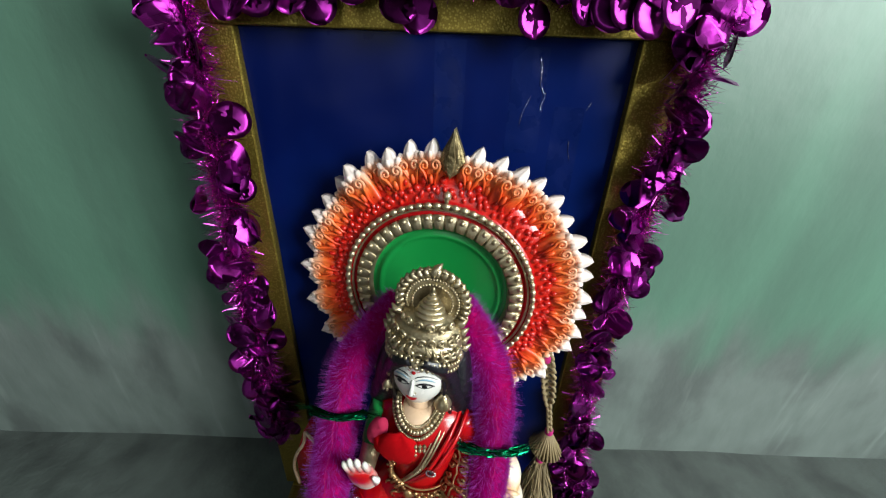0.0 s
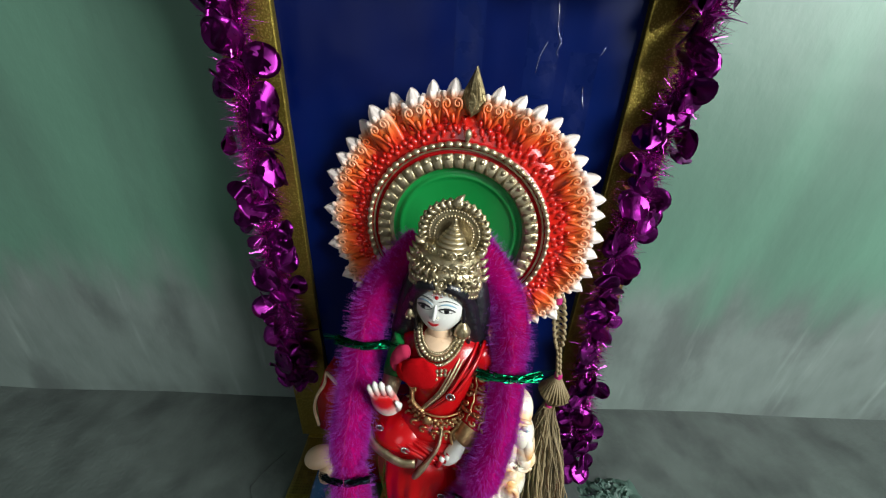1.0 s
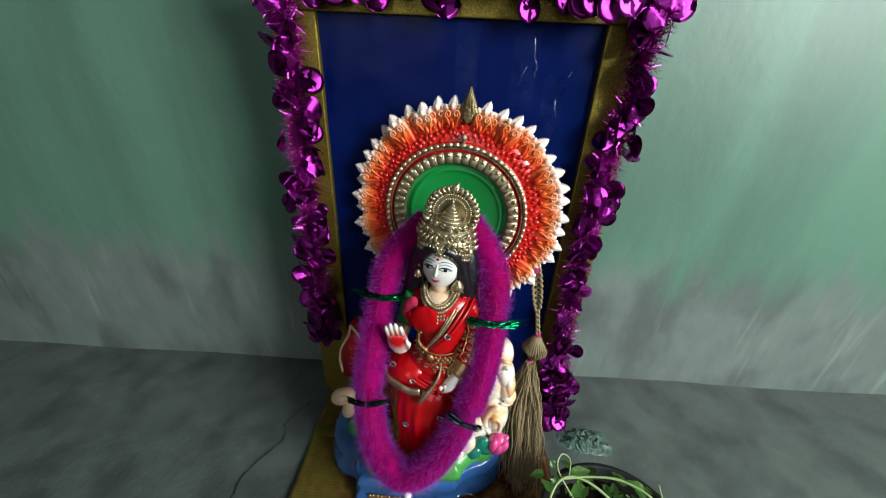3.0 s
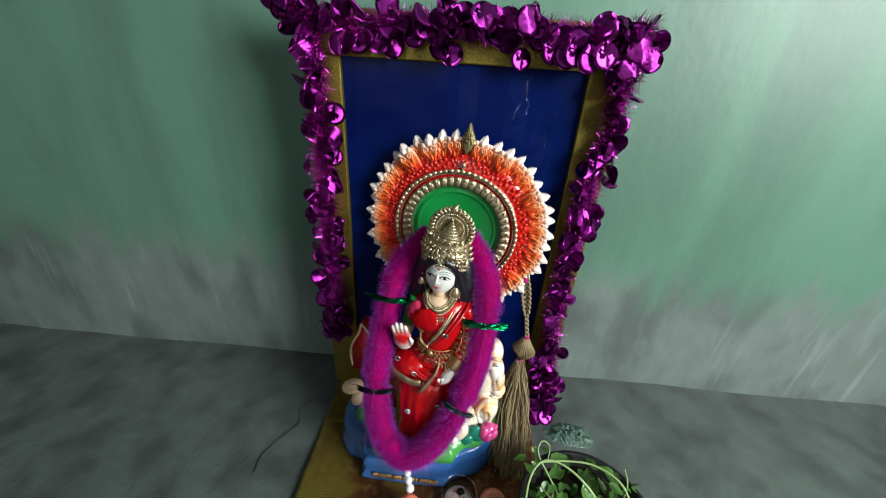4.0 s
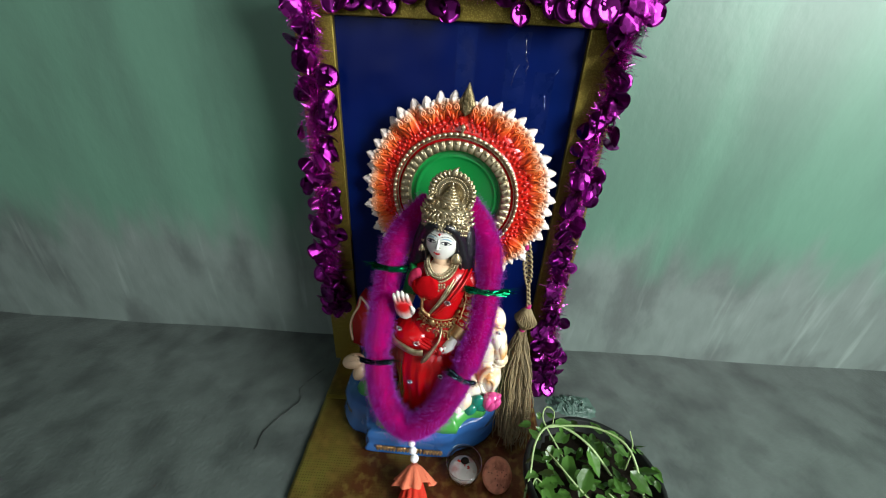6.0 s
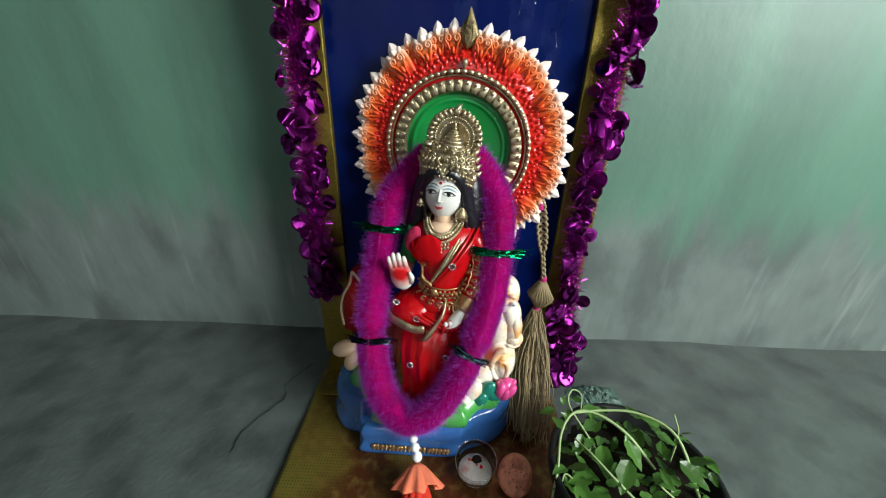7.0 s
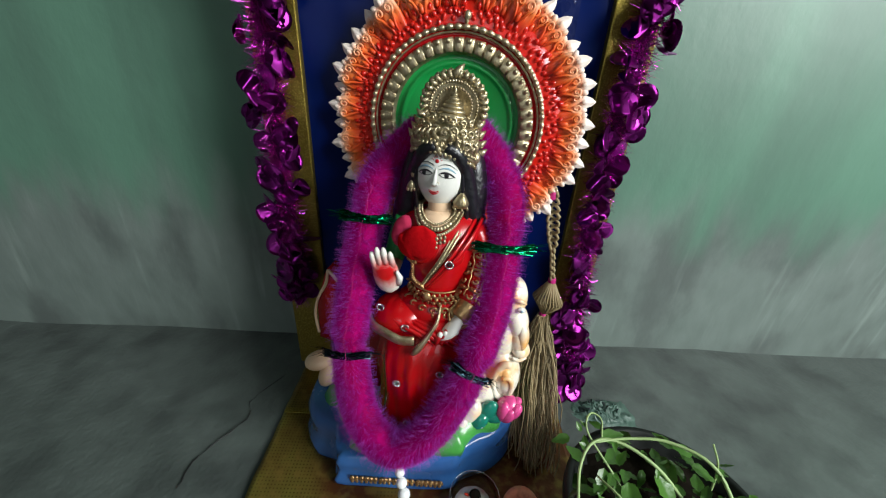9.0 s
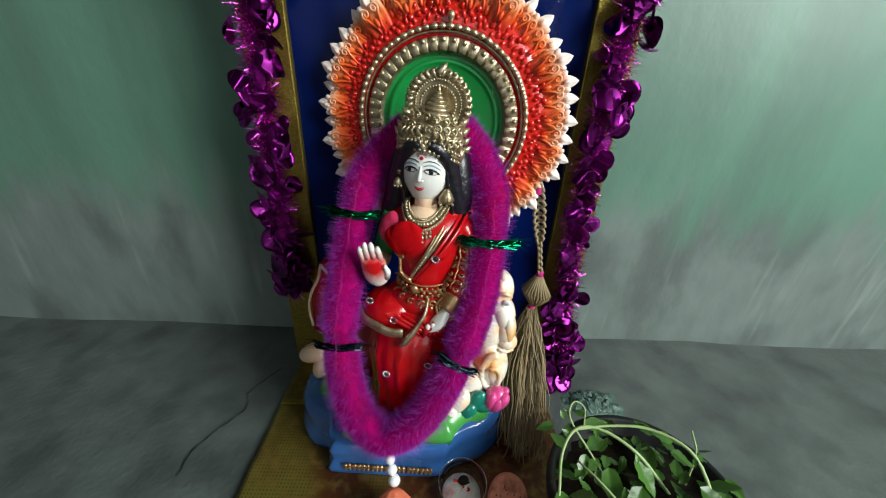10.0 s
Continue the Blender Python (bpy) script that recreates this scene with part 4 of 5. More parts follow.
for k, (r, z) in enumerate(((0.0150, 0.383), (0.0148, 0.3875), (0.0136, 0.3918), (0.0120, 0.3956), (0.0100, 0.3992), (0.0076, 0.4024), (0.0050, 0.4054), (0.0030, 0.4085))):
    st.ell((CX + 0.001, -0.0575 + 0.0004 * k, z), (r, r * 0.8, 0.0031 - 0.0001 * k), G_, seg=20, rows=7)
st.ell((CX + 0.001, -0.0545, 0.4115), (0.0018, 0.0018, 0.0035), G_, seg=8, rows=6)
st.tube([FC + Vector((0.0, -0.001, 0.024)), FC + Vector((-0.0015, -0.002, 0.0275)), FC + Vector((0.001, -0.001, 0.031)), FC + Vector((0.004, 0, 0.0355))], [0.003, 0.0045, 0.0034, 0.0005], G_, 8)
for sx in (-1, 1):
    for k in range(4):
        b = Vector((CX + sx * (0.029 - 0.002 * k), -0.056, 0.366 + 0.007 * k))
        st.tube([b, b + Vector((sx * 0.005, -0.001, 0.001)), b + Vector((sx * 0.0085, 0.001, 0.005))], [0.0035, 0.0032, 0.0006], G_, 6)
    st.ell((CX + sx * 0.029, -0.062, 0.362), (0.0045, 0.005, 0.006), G_, seg=10, rows=6)
st.ell((FX, -0.0905, 0.3675), (0.0026, 0.0022, 0.0042), G_, seg=8, rows=6)
# the head leans to one side, the crown a little more, its band lower at one ear
lean_head, lean_crown = (pose(0, 0, z) @ pose(0, 0, 0, 0, a, 0) @ pose(0, 0, -z) for z, a in ((0.345, 3.0), (0.362, 1.8)))
for k in range(head_from, len(st.v)):
    p = Vector(st.v[k])
    if k >= crown_from:
        p.z -= 0.10 * (p.x - CX) * max(0.0, min(1.0, (0.396 - p.z) / 0.02))
        p = lean_crown @ p
    st.v[k] = tuple(lean_head @ p)
# necklaces
st.ell((-0.001, -0.073, 0.298), (0.0205, 0.0185, 0.0115), N_, seg=20, rows=10)
for rx, ry, z0, drop, r, n in ((0.0172, 0.0190, 0.3118, 0.0120, 0.0014, 40), (0.0200, 0.0216, 0.3105, 0.0150, 0.0027, 27), (0.0232, 0.0244, 0.3090, 0.0182, 0.0017, 44)):
    line = []
    for k in range(n):
        a = math.radians(-105 + 210 * k / (n - 1))
        c = max(0, math.cos(a))
        line.append((-0.001 + rx * math.sin(a), -0.0675 - ry * max(-0.2, math.cos(a)) - 0.004 * c, z0 - drop * c ** 1.3))
    st.tube(line, r * 0.8, G_, 6)
    for p in line:
        st.ell((p[0], p[1] - 0.0008, p[2]), (r, r, r), G_, seg=6, rows=4)
for k in range(-3, 4):
    for j in range(3 - abs(k) // 2):
        st.ell((-0.001 + 0.0036 * k, -0.1025 - 0.0005 * j, 0.2890 - 0.0042 * j + 0.0012 * abs(k)), (0.0019, 0.0017, 0.0022), G_, seg=6, rows=4)
# sari border across the chest, pleats beside it
def border_line(o):
    return smooth_line([(0.026 + o, -0.066, 0.2995), (0.020 + o, -0.0875, 0.290), (0.0095 + o * 0.8, -0.1040, 0.271), (-0.002 + o * 0.6, -0.1030, 0.251), (-0.010 + o * 0.4, -0.099, 0.236)], 6)


for o, r, m in ((0.0024, 0.0013, G_), (-0.0036, 0.0012, G_), (0.0085, 0.0030, R_), (0.0145, 0.0030, R_)):
    st.tube(border_line(o), r, m, 10, 0.6)
st.tube(border_line(-0.0006), 0.0026, G_, 8, 0.4)
for p in border_line(-0.0008):
    st.ell((p.x, p.y - 0.0012, p.z), (0.0013, 0.0012, 0.0013), G_, seg=6, rows=4)
# belt and its hanging chains
for z, r in ((0.231, 0.0010), (0.225, 0.0008), (0.237, 0.0009)):
    st.tube([(0.003 + 0.031 * math.sin(a), -0.0745 - 0.0275 * math.cos(a), z - 0.005 * math.cos(a)) for a in (math.radians(-95 + 190 * k / 20) for k in range(21))], r, Z_, 6)
for k in range(45):
    a = math.radians(-70 + 140 * (k % 15 + 0.5 * (k // 15 % 2)) / 14)
    st.ell((0.003 + 0.0325 * math.sin(a), -0.076 - 0.0285 * math.cos(a), 0.2345 - 0.0042 * (k // 15) - 0.005 * math.cos(a) + random.uniform(-0.0008, 0.0008)), random.choice(((0.0022, 0.0019, 0.0021), (0.0013, 0.0012, 0.0024), (0.0026, 0.0014, 0.0014))), Z_, seg=6, rows=4)
for k in range(7):
    a = math.radians(-60 + 20 * k)
    c = Vector((0.003 + 0.0335 * math.sin(a), -0.076 - 0.0295 * math.cos(a), 0.2185 - 0.005 * math.cos(a)))
    st.tube([c + Vector((0.0042 * math.cos(w) * (1 - w / 8), -0.0004 * w, 0.0042 * math.sin(w) * (1 - w / 8))) for w in (0.75 * q for q in range(9))], 0.0012, Z_, 6)
    st.ell(c + Vector((0, -0.0012, -0.0062)), (0.0017, 0.0015, 0.0028), Z_, seg=8, rows=5)
st.ell((-0.004, -0.105, 0.228), (0.0045, 0.0026, 0.0052), Z_, seg=12, rows=7)
for pts in ([(-0.021, -0.096, 0.268), (-0.0195, -0.1005, 0.255), (-0.0185, -0.1, 0.244), (-0.008, -0.104, 0.238)], [(-0.026, -0.094, 0.263), (-0.020, -0.099, 0.262), (-0.0165, -0.101, 0.263)]):
    st.tube(smooth_line(pts, 4), 0.0017, Z_, 6)
    for p in smooth_line(pts, 5):
        st.ell((p.x, p.y - 0.0015, p.z), (0.0014, 0.0014, 0.0014), Z_, seg=6, rows=4)
# blessing arm and its flat palm
st.tube(smooth_line([(-0.034, -0.065, 0.292), (-0.041, -0.068, 0.272), (-0.045, -0.076, 0.251)], 4), [0.0125, 0.0125, 0.012, 0.0118, 0.0115, 0.0112, 0.011, 0.011, 0.0105], GR_, 12)
st.tube(smooth_line([(-0.045, -0.076, 0.250), (-0.045, -0.092, 0.244), (-0.0435, -0.104, 0.246)], 4), [0.010, 0.0098, 0.0095, 0.009, 0.0088, 0.0086, 0.0084, 0.0082, 0.008], G_, 12)
PA = pose(-0.0430, -0.109, 0.2495, 12, -7, 6) @ Matrix.Scale(1.12, 4)


def palm_point(x, y, z):
    return PA @ Vector((x, y, z))


st.rings([[palm_point(x * math.cos(a), 0.0055 * math.sin(a) * w, z) for a in (2 * math.pi * j / 18 for j in range(18))]
          for x, w, z in ((0.004, 0.6, -0.0185), (0.0085, 0.9, -0.0150), (0.0112, 1.0, -0.008), (0.0116, 1.0, 0.0), (0.0110, 0.9, 0.008), (0.0095, 0.7, 0.013))], 12)
for k, (x, h) in enumerate(((-0.0076, 0.0265), (-0.0027, 0.0305), (0.0024, 0.0300), (0.0072, 0.0255))):
    st.tube([palm_point(x, 0, 0.006), palm_point(x * 1.02, -0.001, 0.016), palm_point(x * 1.02, -0.0015, h - 0.003), palm_point(x * 1.02, -0.001, h)], [0.0030, 0.0030, 0.0026, 0.0012], 12, 10)
st.tube([palm_point(0.009, -0.001, -0.009), palm_point(0.0118, -0.003, -0.001), palm_point(0.0108, -0.0045, 0.0075)], [0.0036, 0.0030, 0.0013], W_, 10)
# other arm: ornate gold sleeve, forearm and hand on the lap
st.tube(smooth_line([(0.033, -0.064, 0.290), (0.043, -0.066, 0.268), (0.046, -0.072, 0.246), (0.043, -0.086, 0.228)], 4), [0.012, 0.0125, 0.013, 0.013, 0.013, 0.0135, 0.014, 0.0145, 0.0155, 0.0165, 0.017, 0.0165, 0.014], R_, 14)
st.tube(smooth_line([(0.0455, -0.0705, 0.252), (0.046, -0.073, 0.244), (0.0435, -0.085, 0.2295), (0.037, -0.096, 0.219)], 4), [0.0146, 0.0156, 0.0166, 0.0172, 0.0176, 0.0178, 0.0176, 0.0172, 0.0166, 0.0158, 0.0148, 0.0138, 0.0128], R_, 18)
SL = [Vector(q) for q in ((0.043, -0.066, 0.268), (0.046, -0.072, 0.246), (0.043, -0.086, 0.228), (0.034, -0.100, 0.212))]
for k in (0, 0.95, 1.1, 1.95, 2.1):
    i = min(2, int(k))
    c, d = SL[i].lerp(SL[i + 1], k - i), (SL[i + 1] - SL[i]).normalized()
    p = d.cross(Vector((1, 0.3, 0))).normalized()
    q = d.cross(p)
    rad = 0.0150 + 0.0020 * min(k, 1.5)
    st.tube([c + rad * (p * math.cos(w) + q * math.sin(w)) for w in (2 * math.pi * j / 20 for j in range(20))], 0.0014, Z_, 5, closed=True)
def on_sleeve(u, w, proud):
    """A point of the sleeve, u along it and w round it."""
    i = min(2, int(u))
    c, d = SL[i].lerp(SL[i + 1], u - i), (SL[i + 1] - SL[i]).normalized()
    p = d.cross(Vector((1, 0.3, 0))).normalized()
    return c + (p * math.cos(w) + d.cross(p) * math.sin(w)) * (0.0152 + 0.0022 * min(u, 1.5) + proud)


for k in range(9):
    w = 2 * math.pi * k / 9
    st.tube([on_sleeve(0.05 + 0.2 * i, w + 0.05 * math.sin(2.4 * i), 0.0006) for i in range(13)], 0.0009, Z_, 6)
    for i in range(7):
        u = 0.15 + 0.37 * i
        curl = [on_sleeve(u + 0.13 * (1 - q / 9) * math.sin(0.8 * q), w + 0.35 + 0.2 * (1 - q / 9) * math.cos(0.8 * q), 0.0006) for q in range(8)]
        st.tube(curl, [0.0013 - 0.00007 * q for q in range(8)], Z_, 5)
st.tube(smooth_line([(0.042, -0.086, 0.228), (0.036, -0.098, 0.218), (0.029, -0.1055, 0.209)], 4), [0.013, 0.0128, 0.012, 0.0115, 0.011, 0.0105, 0.010, 0.0095, 0.009], Z_, 12)
for a in (0.0, 0.3, 0.6):
    c = Vector((0.0355 - 0.008 * a, -0.100 - 0.008 * a, 0.2170 - 0.010 * a))
    st.tube([c + Vector((0.0115 * math.cos(w), 0.006 * math.sin(w), 0.0105 * math.sin(w))) for w in (2 * math.pi * j / 14 for j in range(14))], 0.0016, Z_, 6, closed=True)
st.rings([[(0.0275 - 0.006 * t + w * math.cos(a), -0.1075 - 0.007 * t + 0.0052 * math.sin(a), 0.2085 - 0.014 * t + 0.004 * math.cos(a)) for a in (2 * math.pi * j / 16 for j in range(16))] for t, w in ((-0.35, 0.0055), (0.0, 0.0075), (0.45, 0.0095), (0.9, 0.0098), (1.2, 0.0085))], W_)
for k in range(4):
    o = Vector((0.0130 + 0.0050 * k, -0.1165 + 0.0010 * k, 0.1925 + 0.0015 * k))
    st.tube([o + Vector((0.002, 0.002, 0.004)), o + Vector((-0.001, -0.0018, -0.003)), o + Vector((-0.0025, -0.0022, -0.0075)), o + Vector((-0.003, -0.001, -0.0115))], [0.0030, 0.0027, 0.0022, 0.0010], L_, 8)
    st.ell(o + Vector((0.0005, -0.0006, 0.0008)), (0.0031, 0.0028, 0.0042), W_, seg=8, rows=5)
# lap, knees and the long pleated skirt
lap = Shape().ell((-0.034, -0.086, 0.194), (0.031, 0.031, 0.019), 0, (0, -8, 20), seg=48, rows=24)
st.add([(x, y, z + 0.0011 * math.sin((x * 0.7 + z * 0.9 - y * 0.4) * 620) * (0.5 + 0.5 * math.sin(x * 90 + 1))) for x, y, z in lap.v], lap.f, R_)
knee = Shape().ell((0.024, -0.081, 0.184), (0.033, 0.030, 0.020), 0, (0, 12, -12), seg=48, rows=24)
st.add([(x, y, z + 0.0014 * math.sin((x * 0.8 - z * 0.7 + y * 0.3) * 520) * (0.6 + 0.4 * math.sin(x * 70))) for x, y, z in knee.v], knee.f, R_)
sk = []
for cx, cy, rx, ry, z, f in ((-0.002, -0.080, 0.050, 0.034, 0.186, 0.006), (-0.006, -0.085, 0.050, 0.036, 0.168, 0.012), (-0.009, -0.090, 0.048, 0.041, 0.150, 0.02), (-0.010, -0.092, 0.045, 0.043, 0.130, 0.03), (-0.010, -0.091, 0.044, 0.040, 0.104, 0.035), (-0.010, -0.092, 0.048, 0.043, 0.080, 0.04), (-0.009, -0.096, 0.054, 0.049, 0.062, 0.045), (-0.008, -0.097, 0.055, 0.051, 0.050, 0.045)):
    sk.append([(x + 0.0012 * math.sin(z * 60 + x * 300), y + 0.0014 * math.sin(x * 420 + z * 25), z) for x, y, _ in oval(cx, cy, rx, ry, z, 120, f * 0.9, 11, z * 11)])
st.rings(sk[::-1], R_)
st.ell((-0.002, -0.083, 0.189), (0.058, 0.033, 0.017), R_, seg=36, rows=14)
st.ell((0.0, -0.078, 0.203), (0.043, 0.030, 0.024), R_, seg=30, rows=14)
for k in range(4):
    st.tube(smooth_line([(-0.055 + 0.012 * k, -0.098 - 0.003 * k, 0.207 - 0.002 * k), (-0.034 + 0.012 * k, -0.1135 + 0.001 * k, 0.199 - 0.001 * k), (-0.010 + 0.010 * k, -0.1165, 0.190), (0.010 + 0.009 * k, -0.1165 + 0.001 * k, 0.178)], 4), [0.0008, 0.0014, 0.002, 0.0024, 0.0026, 0.0028, 0.003, 0.003, 0.003, 0.0028, 0.0024, 0.0018, 0.001], R_, 8, 0.6)
# gold hem over the knees and the hanging sash end
st.tube(smooth_line([(-0.067, -0.096, 0.189), (-0.057, -0.112, 0.189), (-0.042, -0.1195, 0.188), (-0.026, -0.1225, 0.184), (-0.012, -0.121, 0.184)], 5), 0.0062, G_, 8, 0.45)
st.tube(smooth_line([(0.010, -0.100, 0.220), (0.009, -0.111, 0.205), (0.001, -0.119, 0.190), (-0.008, -0.124, 0.176), (-0.013, -0.1245, 0.170)], 5), [0.003, 0.003, 0.003, 0.0032, 0.0034, 0.0036, 0.0038, 0.004, 0.0042, 0.0045, 0.005, 0.0055, 0.006, 0.0064, 0.0066, 0.0066, 0.0062, 0.0056, 0.005, 0.004, 0.002], G_, 8, 0.5)
# foil flowers stuck on the cloth
for u, v, z in ((0.0165, -0.1070, 0.2675), (-0.026, -0.1355, 0.139), (-0.0146, -0.1355, 0.0825), (0.0165, -0.1265, 0.151), (-0.0225, -0.1165, 0.1955), (-0.050, -0.1085, 0.2105), (0.034, -0.082, 0.281), (-0.038, -0.121, 0.098)):
    for k in range(12):
        a = k * math.pi / 6
        st.ell((u + 0.0036 * math.cos(a), v - 0.0008, z + 0.0036 * math.sin(a)), (0.0011, 0.0006, 0.0011), S_, seg=5, rows=4)
    st.ell((u, v - 0.0006, z), (0.002, 0.0007, 0.002), K_, seg=8, rows=4)
# seat at the side: red and gold wing, foot, cream scrolls, bud and leaves
st.rings([[(-0.139 + x, -0.055, z) for x, z in q] for q in ([(-0.012, 0.11), (0.03, 0.10), (0.04, 0.19), (0.006, 0.212), (-0.010, 0.165)],)] + [[(-0.139 + x, -0.03, z) for x, z in q] for q in ([(-0.012, 0.11), (0.03, 0.10), (0.04, 0.19), (0.006, 0.212), (-0.010, 0.165)],)], R_)
st.tube(smooth_line([(-0.130, -0.057, 0.213), (-0.134, -0.058, 0.195), (-0.146, -0.058, 0.172), (-0.152, -0.058, 0.148), (-0.150, -0.058, 0.12)], 4), 0.0018, N_, 8)
st.tube(smooth_line([(-0.130, -0.057, 0.213), (-0.118, -0.059, 0.20), (-0.108, -0.06, 0.18)], 4), 0.0018, N_, 8)
st.ell((-0.139, -0.083, 0.098), (0.019, 0.015, 0.0105), N_, (0, -14, 8), 20, 12)
st.ell((-0.127, -0.088, 0.082), (0.011, 0.014, 0.017), N_, (0, 20, 0), 20, 12)
# high seat behind the figure
st.rings([oval(-0.02, -0.052, 0.095, 0.04, 0.06, 32), oval(-0.015, -0.052, 0.088, 0.038, 0.11, 32), oval(-0.01, -0.050, 0.078, 0.034, 0.16, 32), oval(0.0, -0.048, 0.06, 0.03, 0.185, 32)], R_)
# bar that carries the halo
st.tube([(0, -0.045, 0.17), (0, -0.030, 0.26), (0, -0.014, 0.36)], 0.014, K_, 10)
for c, r, rot in (((0.079, -0.062, 0.212), (0.0185, 0.022, 0.026), (0, 8, 0)), ((0.090, -0.064, 0.186), (0.0130, 0.018, 0.022), (0, -14, 0)), ((0.094, -0.066, 0.168), (0.0125, 0.016, 0.022), (0, -6, 0)), ((0.0985, -0.068, 0.151), (0.0115, 0.014, 0.0085), (0, 14, 0)), ((0.074, -0.062, 0.165), (0.022, 0.022, 0.036), (0, 0, 0)),
                  ((0.082, -0.070, 0.115), (0.0215, 0.022, 0.037), (0, -5, 0)), ((0.060, -0.078, 0.095), (0.022, 0.022, 0.028), (0, 0, 0)), ((0.050, -0.104, 0.080), (0.014, 0.012, 0.019), (0, 24, 0)), ((0.042, -0.114, 0.070), (0.009, 0.009, 0.011), (0, 20, 0))):
    st.ell(c, r, C_, rot, 24, 14)
# brow, cheek fold and the two lobes beside the mouth
st.tube(smooth_line([(0.0815, -0.083, 0.224), (0.0890, -0.084, 0.2235), (0.0955, -0.080, 0.218)], 4), [0.0010, 0.0016, 0.0021, 0.0024, 0.0024, 0.0022, 0.0018, 0.0012, 0.0006], C_, 8)
st.ell((0.0975, -0.0765, 0.174), (0.0060, 0.0060, 0.0190), C_, (0, -8, 0), 16, 10)
st.tube(smooth_line([(0.090, -0.082, 0.1475), (0.0975, -0.0825, 0.1455), (0.105, -0.078, 0.1475)], 4), 0.0020, C_, 8)
st.ell((0.0905, -0.0835, 0.2125), (0.0046, 0.0022, 0.0036), W_, seg=12, rows=7)
st.ell((0.0910, -0.0855, 0.2125), (0.0015, 0.001, 0.0015), B_, seg=8, rows=5)
st.tube([(0.0855 + 0.0150 * (1 - 0.62 * k / 26) * math.cos(0.27 * k + 1.3), -0.0885 - 0.004 * k / 26, 0.1145 + 0.0290 * (1 - 0.62 * k / 26) * math.sin(0.27 * k + 1.3)) for k in range(27)], [0.0042 * (1 - 0.3 * k / 26) for k in range(27)], C_, 10)
st.ell((0.0870, -0.0875, 0.116), (0.0090, 0.0060, 0.0190), C_, (0, -5, 0), 16, 10)
for c, r, rot in (((0.0885, -0.097, 0.0895), (0.0115, 0.0115, 0.0155), (0, 20, 0)), ((0.0845, -0.1015, 0.0880), (0.0075, 0.0085, 0.0145), (10, 5, 0)), ((0.0935, -0.1010, 0.0890), (0.0075, 0.0085, 0.0150), (10, 32, 0)), ((0.0895, -0.1045, 0.0860), (0.0070, 0.0065, 0.0125), (14, 20, 0)), ((0.0960, -0.0960, 0.0980), (0.0050, 0.0055, 0.0085), (0, 45, 0))):
    st.ell((c[0] + 0.004, c[1], c[2] - 0.002), [q * 1.1 for q in r], P_, rot, 16, 10)
for c, r, rot in (((0.070, -0.102, 0.080), (0.012, 0.008, 0.020), (0, 25, 0)), ((0.078, -0.100, 0.077), (0.016, 0.010, 0.011), (0, -20, 0)), ((0.062, -0.108, 0.072), (0.010, 0.009, 0.014), (0, 40, 0))):
    st.ell(c, r, T_, rot, 14, 8)
statue = part("statue", st, STATUE_MATS)
statue.matrix_world = SPOT
tagged(statue, "painted plaster statue of a seated figure, red robe, gold crown", "statue")


# ---- chenille garland round the statue ----
TIGHT = [((-0.0960, -0.157, 0.1745), 0.30), ((0.0255, -0.176, 0.172), 0.34), ((-0.0825, -0.101, 0.2985), 0.14), ((0.0510, -0.117, 0.281), 0.12)]


def pinch(q):
    """How far the ties draw the pile in at points of the line."""
    q = np.atleast_2d(np.array(q, dtype=float))
    k = np.ones(len(q))
    for c, depth in TIGHT:
        k -= depth * np.exp(-(np.linalg.norm(q - np.array(c), axis=1) / 0.0075) ** 2)
    return k


def pile(line, core, length, count, seed, width=0.00024, tips=0.38, lean=0.16):
    """Fine fibres that stand out all round a line: one shape with two materials."""
    rng = np.random.default_rng(seed)
    p = np.array([tuple(q) for q in line])
    seg = np.linalg.norm(np.diff(p, axis=0), axis=1)
    cum = np.concatenate([[0], np.cumsum(seg)])
    t = rng.uniform(0, cum[-1], count)
    i = np.clip(np.searchsorted(cum, t) - 1, 0, len(seg) - 1)
    w = ((t - cum[i]) / seg[i])[:, None]
    c = p[i] * (1 - w) + p[i + 1] * w
    d = (p[i + 1] - p[i]) / seg[i][:, None]
    a = np.cross(d, np.array([0.0, 1.0, 0.05]))
    a /= np.linalg.norm(a, axis=1)[:, None]
    b = np.cross(d, a)
    # the fibres stand in rows that wind round the cord
    ang = rng.uniform(0, 2 * np.pi, count)
    out = a * np.cos(ang)[:, None] + b * np.sin(ang)[:, None]
    way = out + d * rng.normal(0, lean, count)[:, None] + rng.normal(0, 0.09, (count, 3))
    way /= np.linalg.norm(way, axis=1)[:, None]
    side = np.cross(way, out + rng.normal(0, 0.6, (count, 3)))
    side /= np.linalg.norm(side, axis=1)[:, None] + 1e-9
    tight = pinch(c)
    base = c + out * (core * 0.8 * tight)[:, None]
    ln = (length * rng.uniform(0.8, 1.08, count) * (1 + 0.05 * np.sin(t * 260)) * tight)[:, None]
    ww = (width * rng.uniform(0.6, 1.3, count))[:, None]
    v = np.stack([base - side * ww, base + side * ww, base + way * (ln + core * 0.2)], axis=1).reshape(-1, 3)
    s = Shape()
    s.v = [tuple(q) for q in v.tolist()]
    s.f = [(3 * k, 3 * k + 1, 3 * k + 2) for k in range(count)]
    s.m = [int(q) for q in (rng.uniform(0, 1, count) < tips)]
    s.flat = [True] * count
    return s


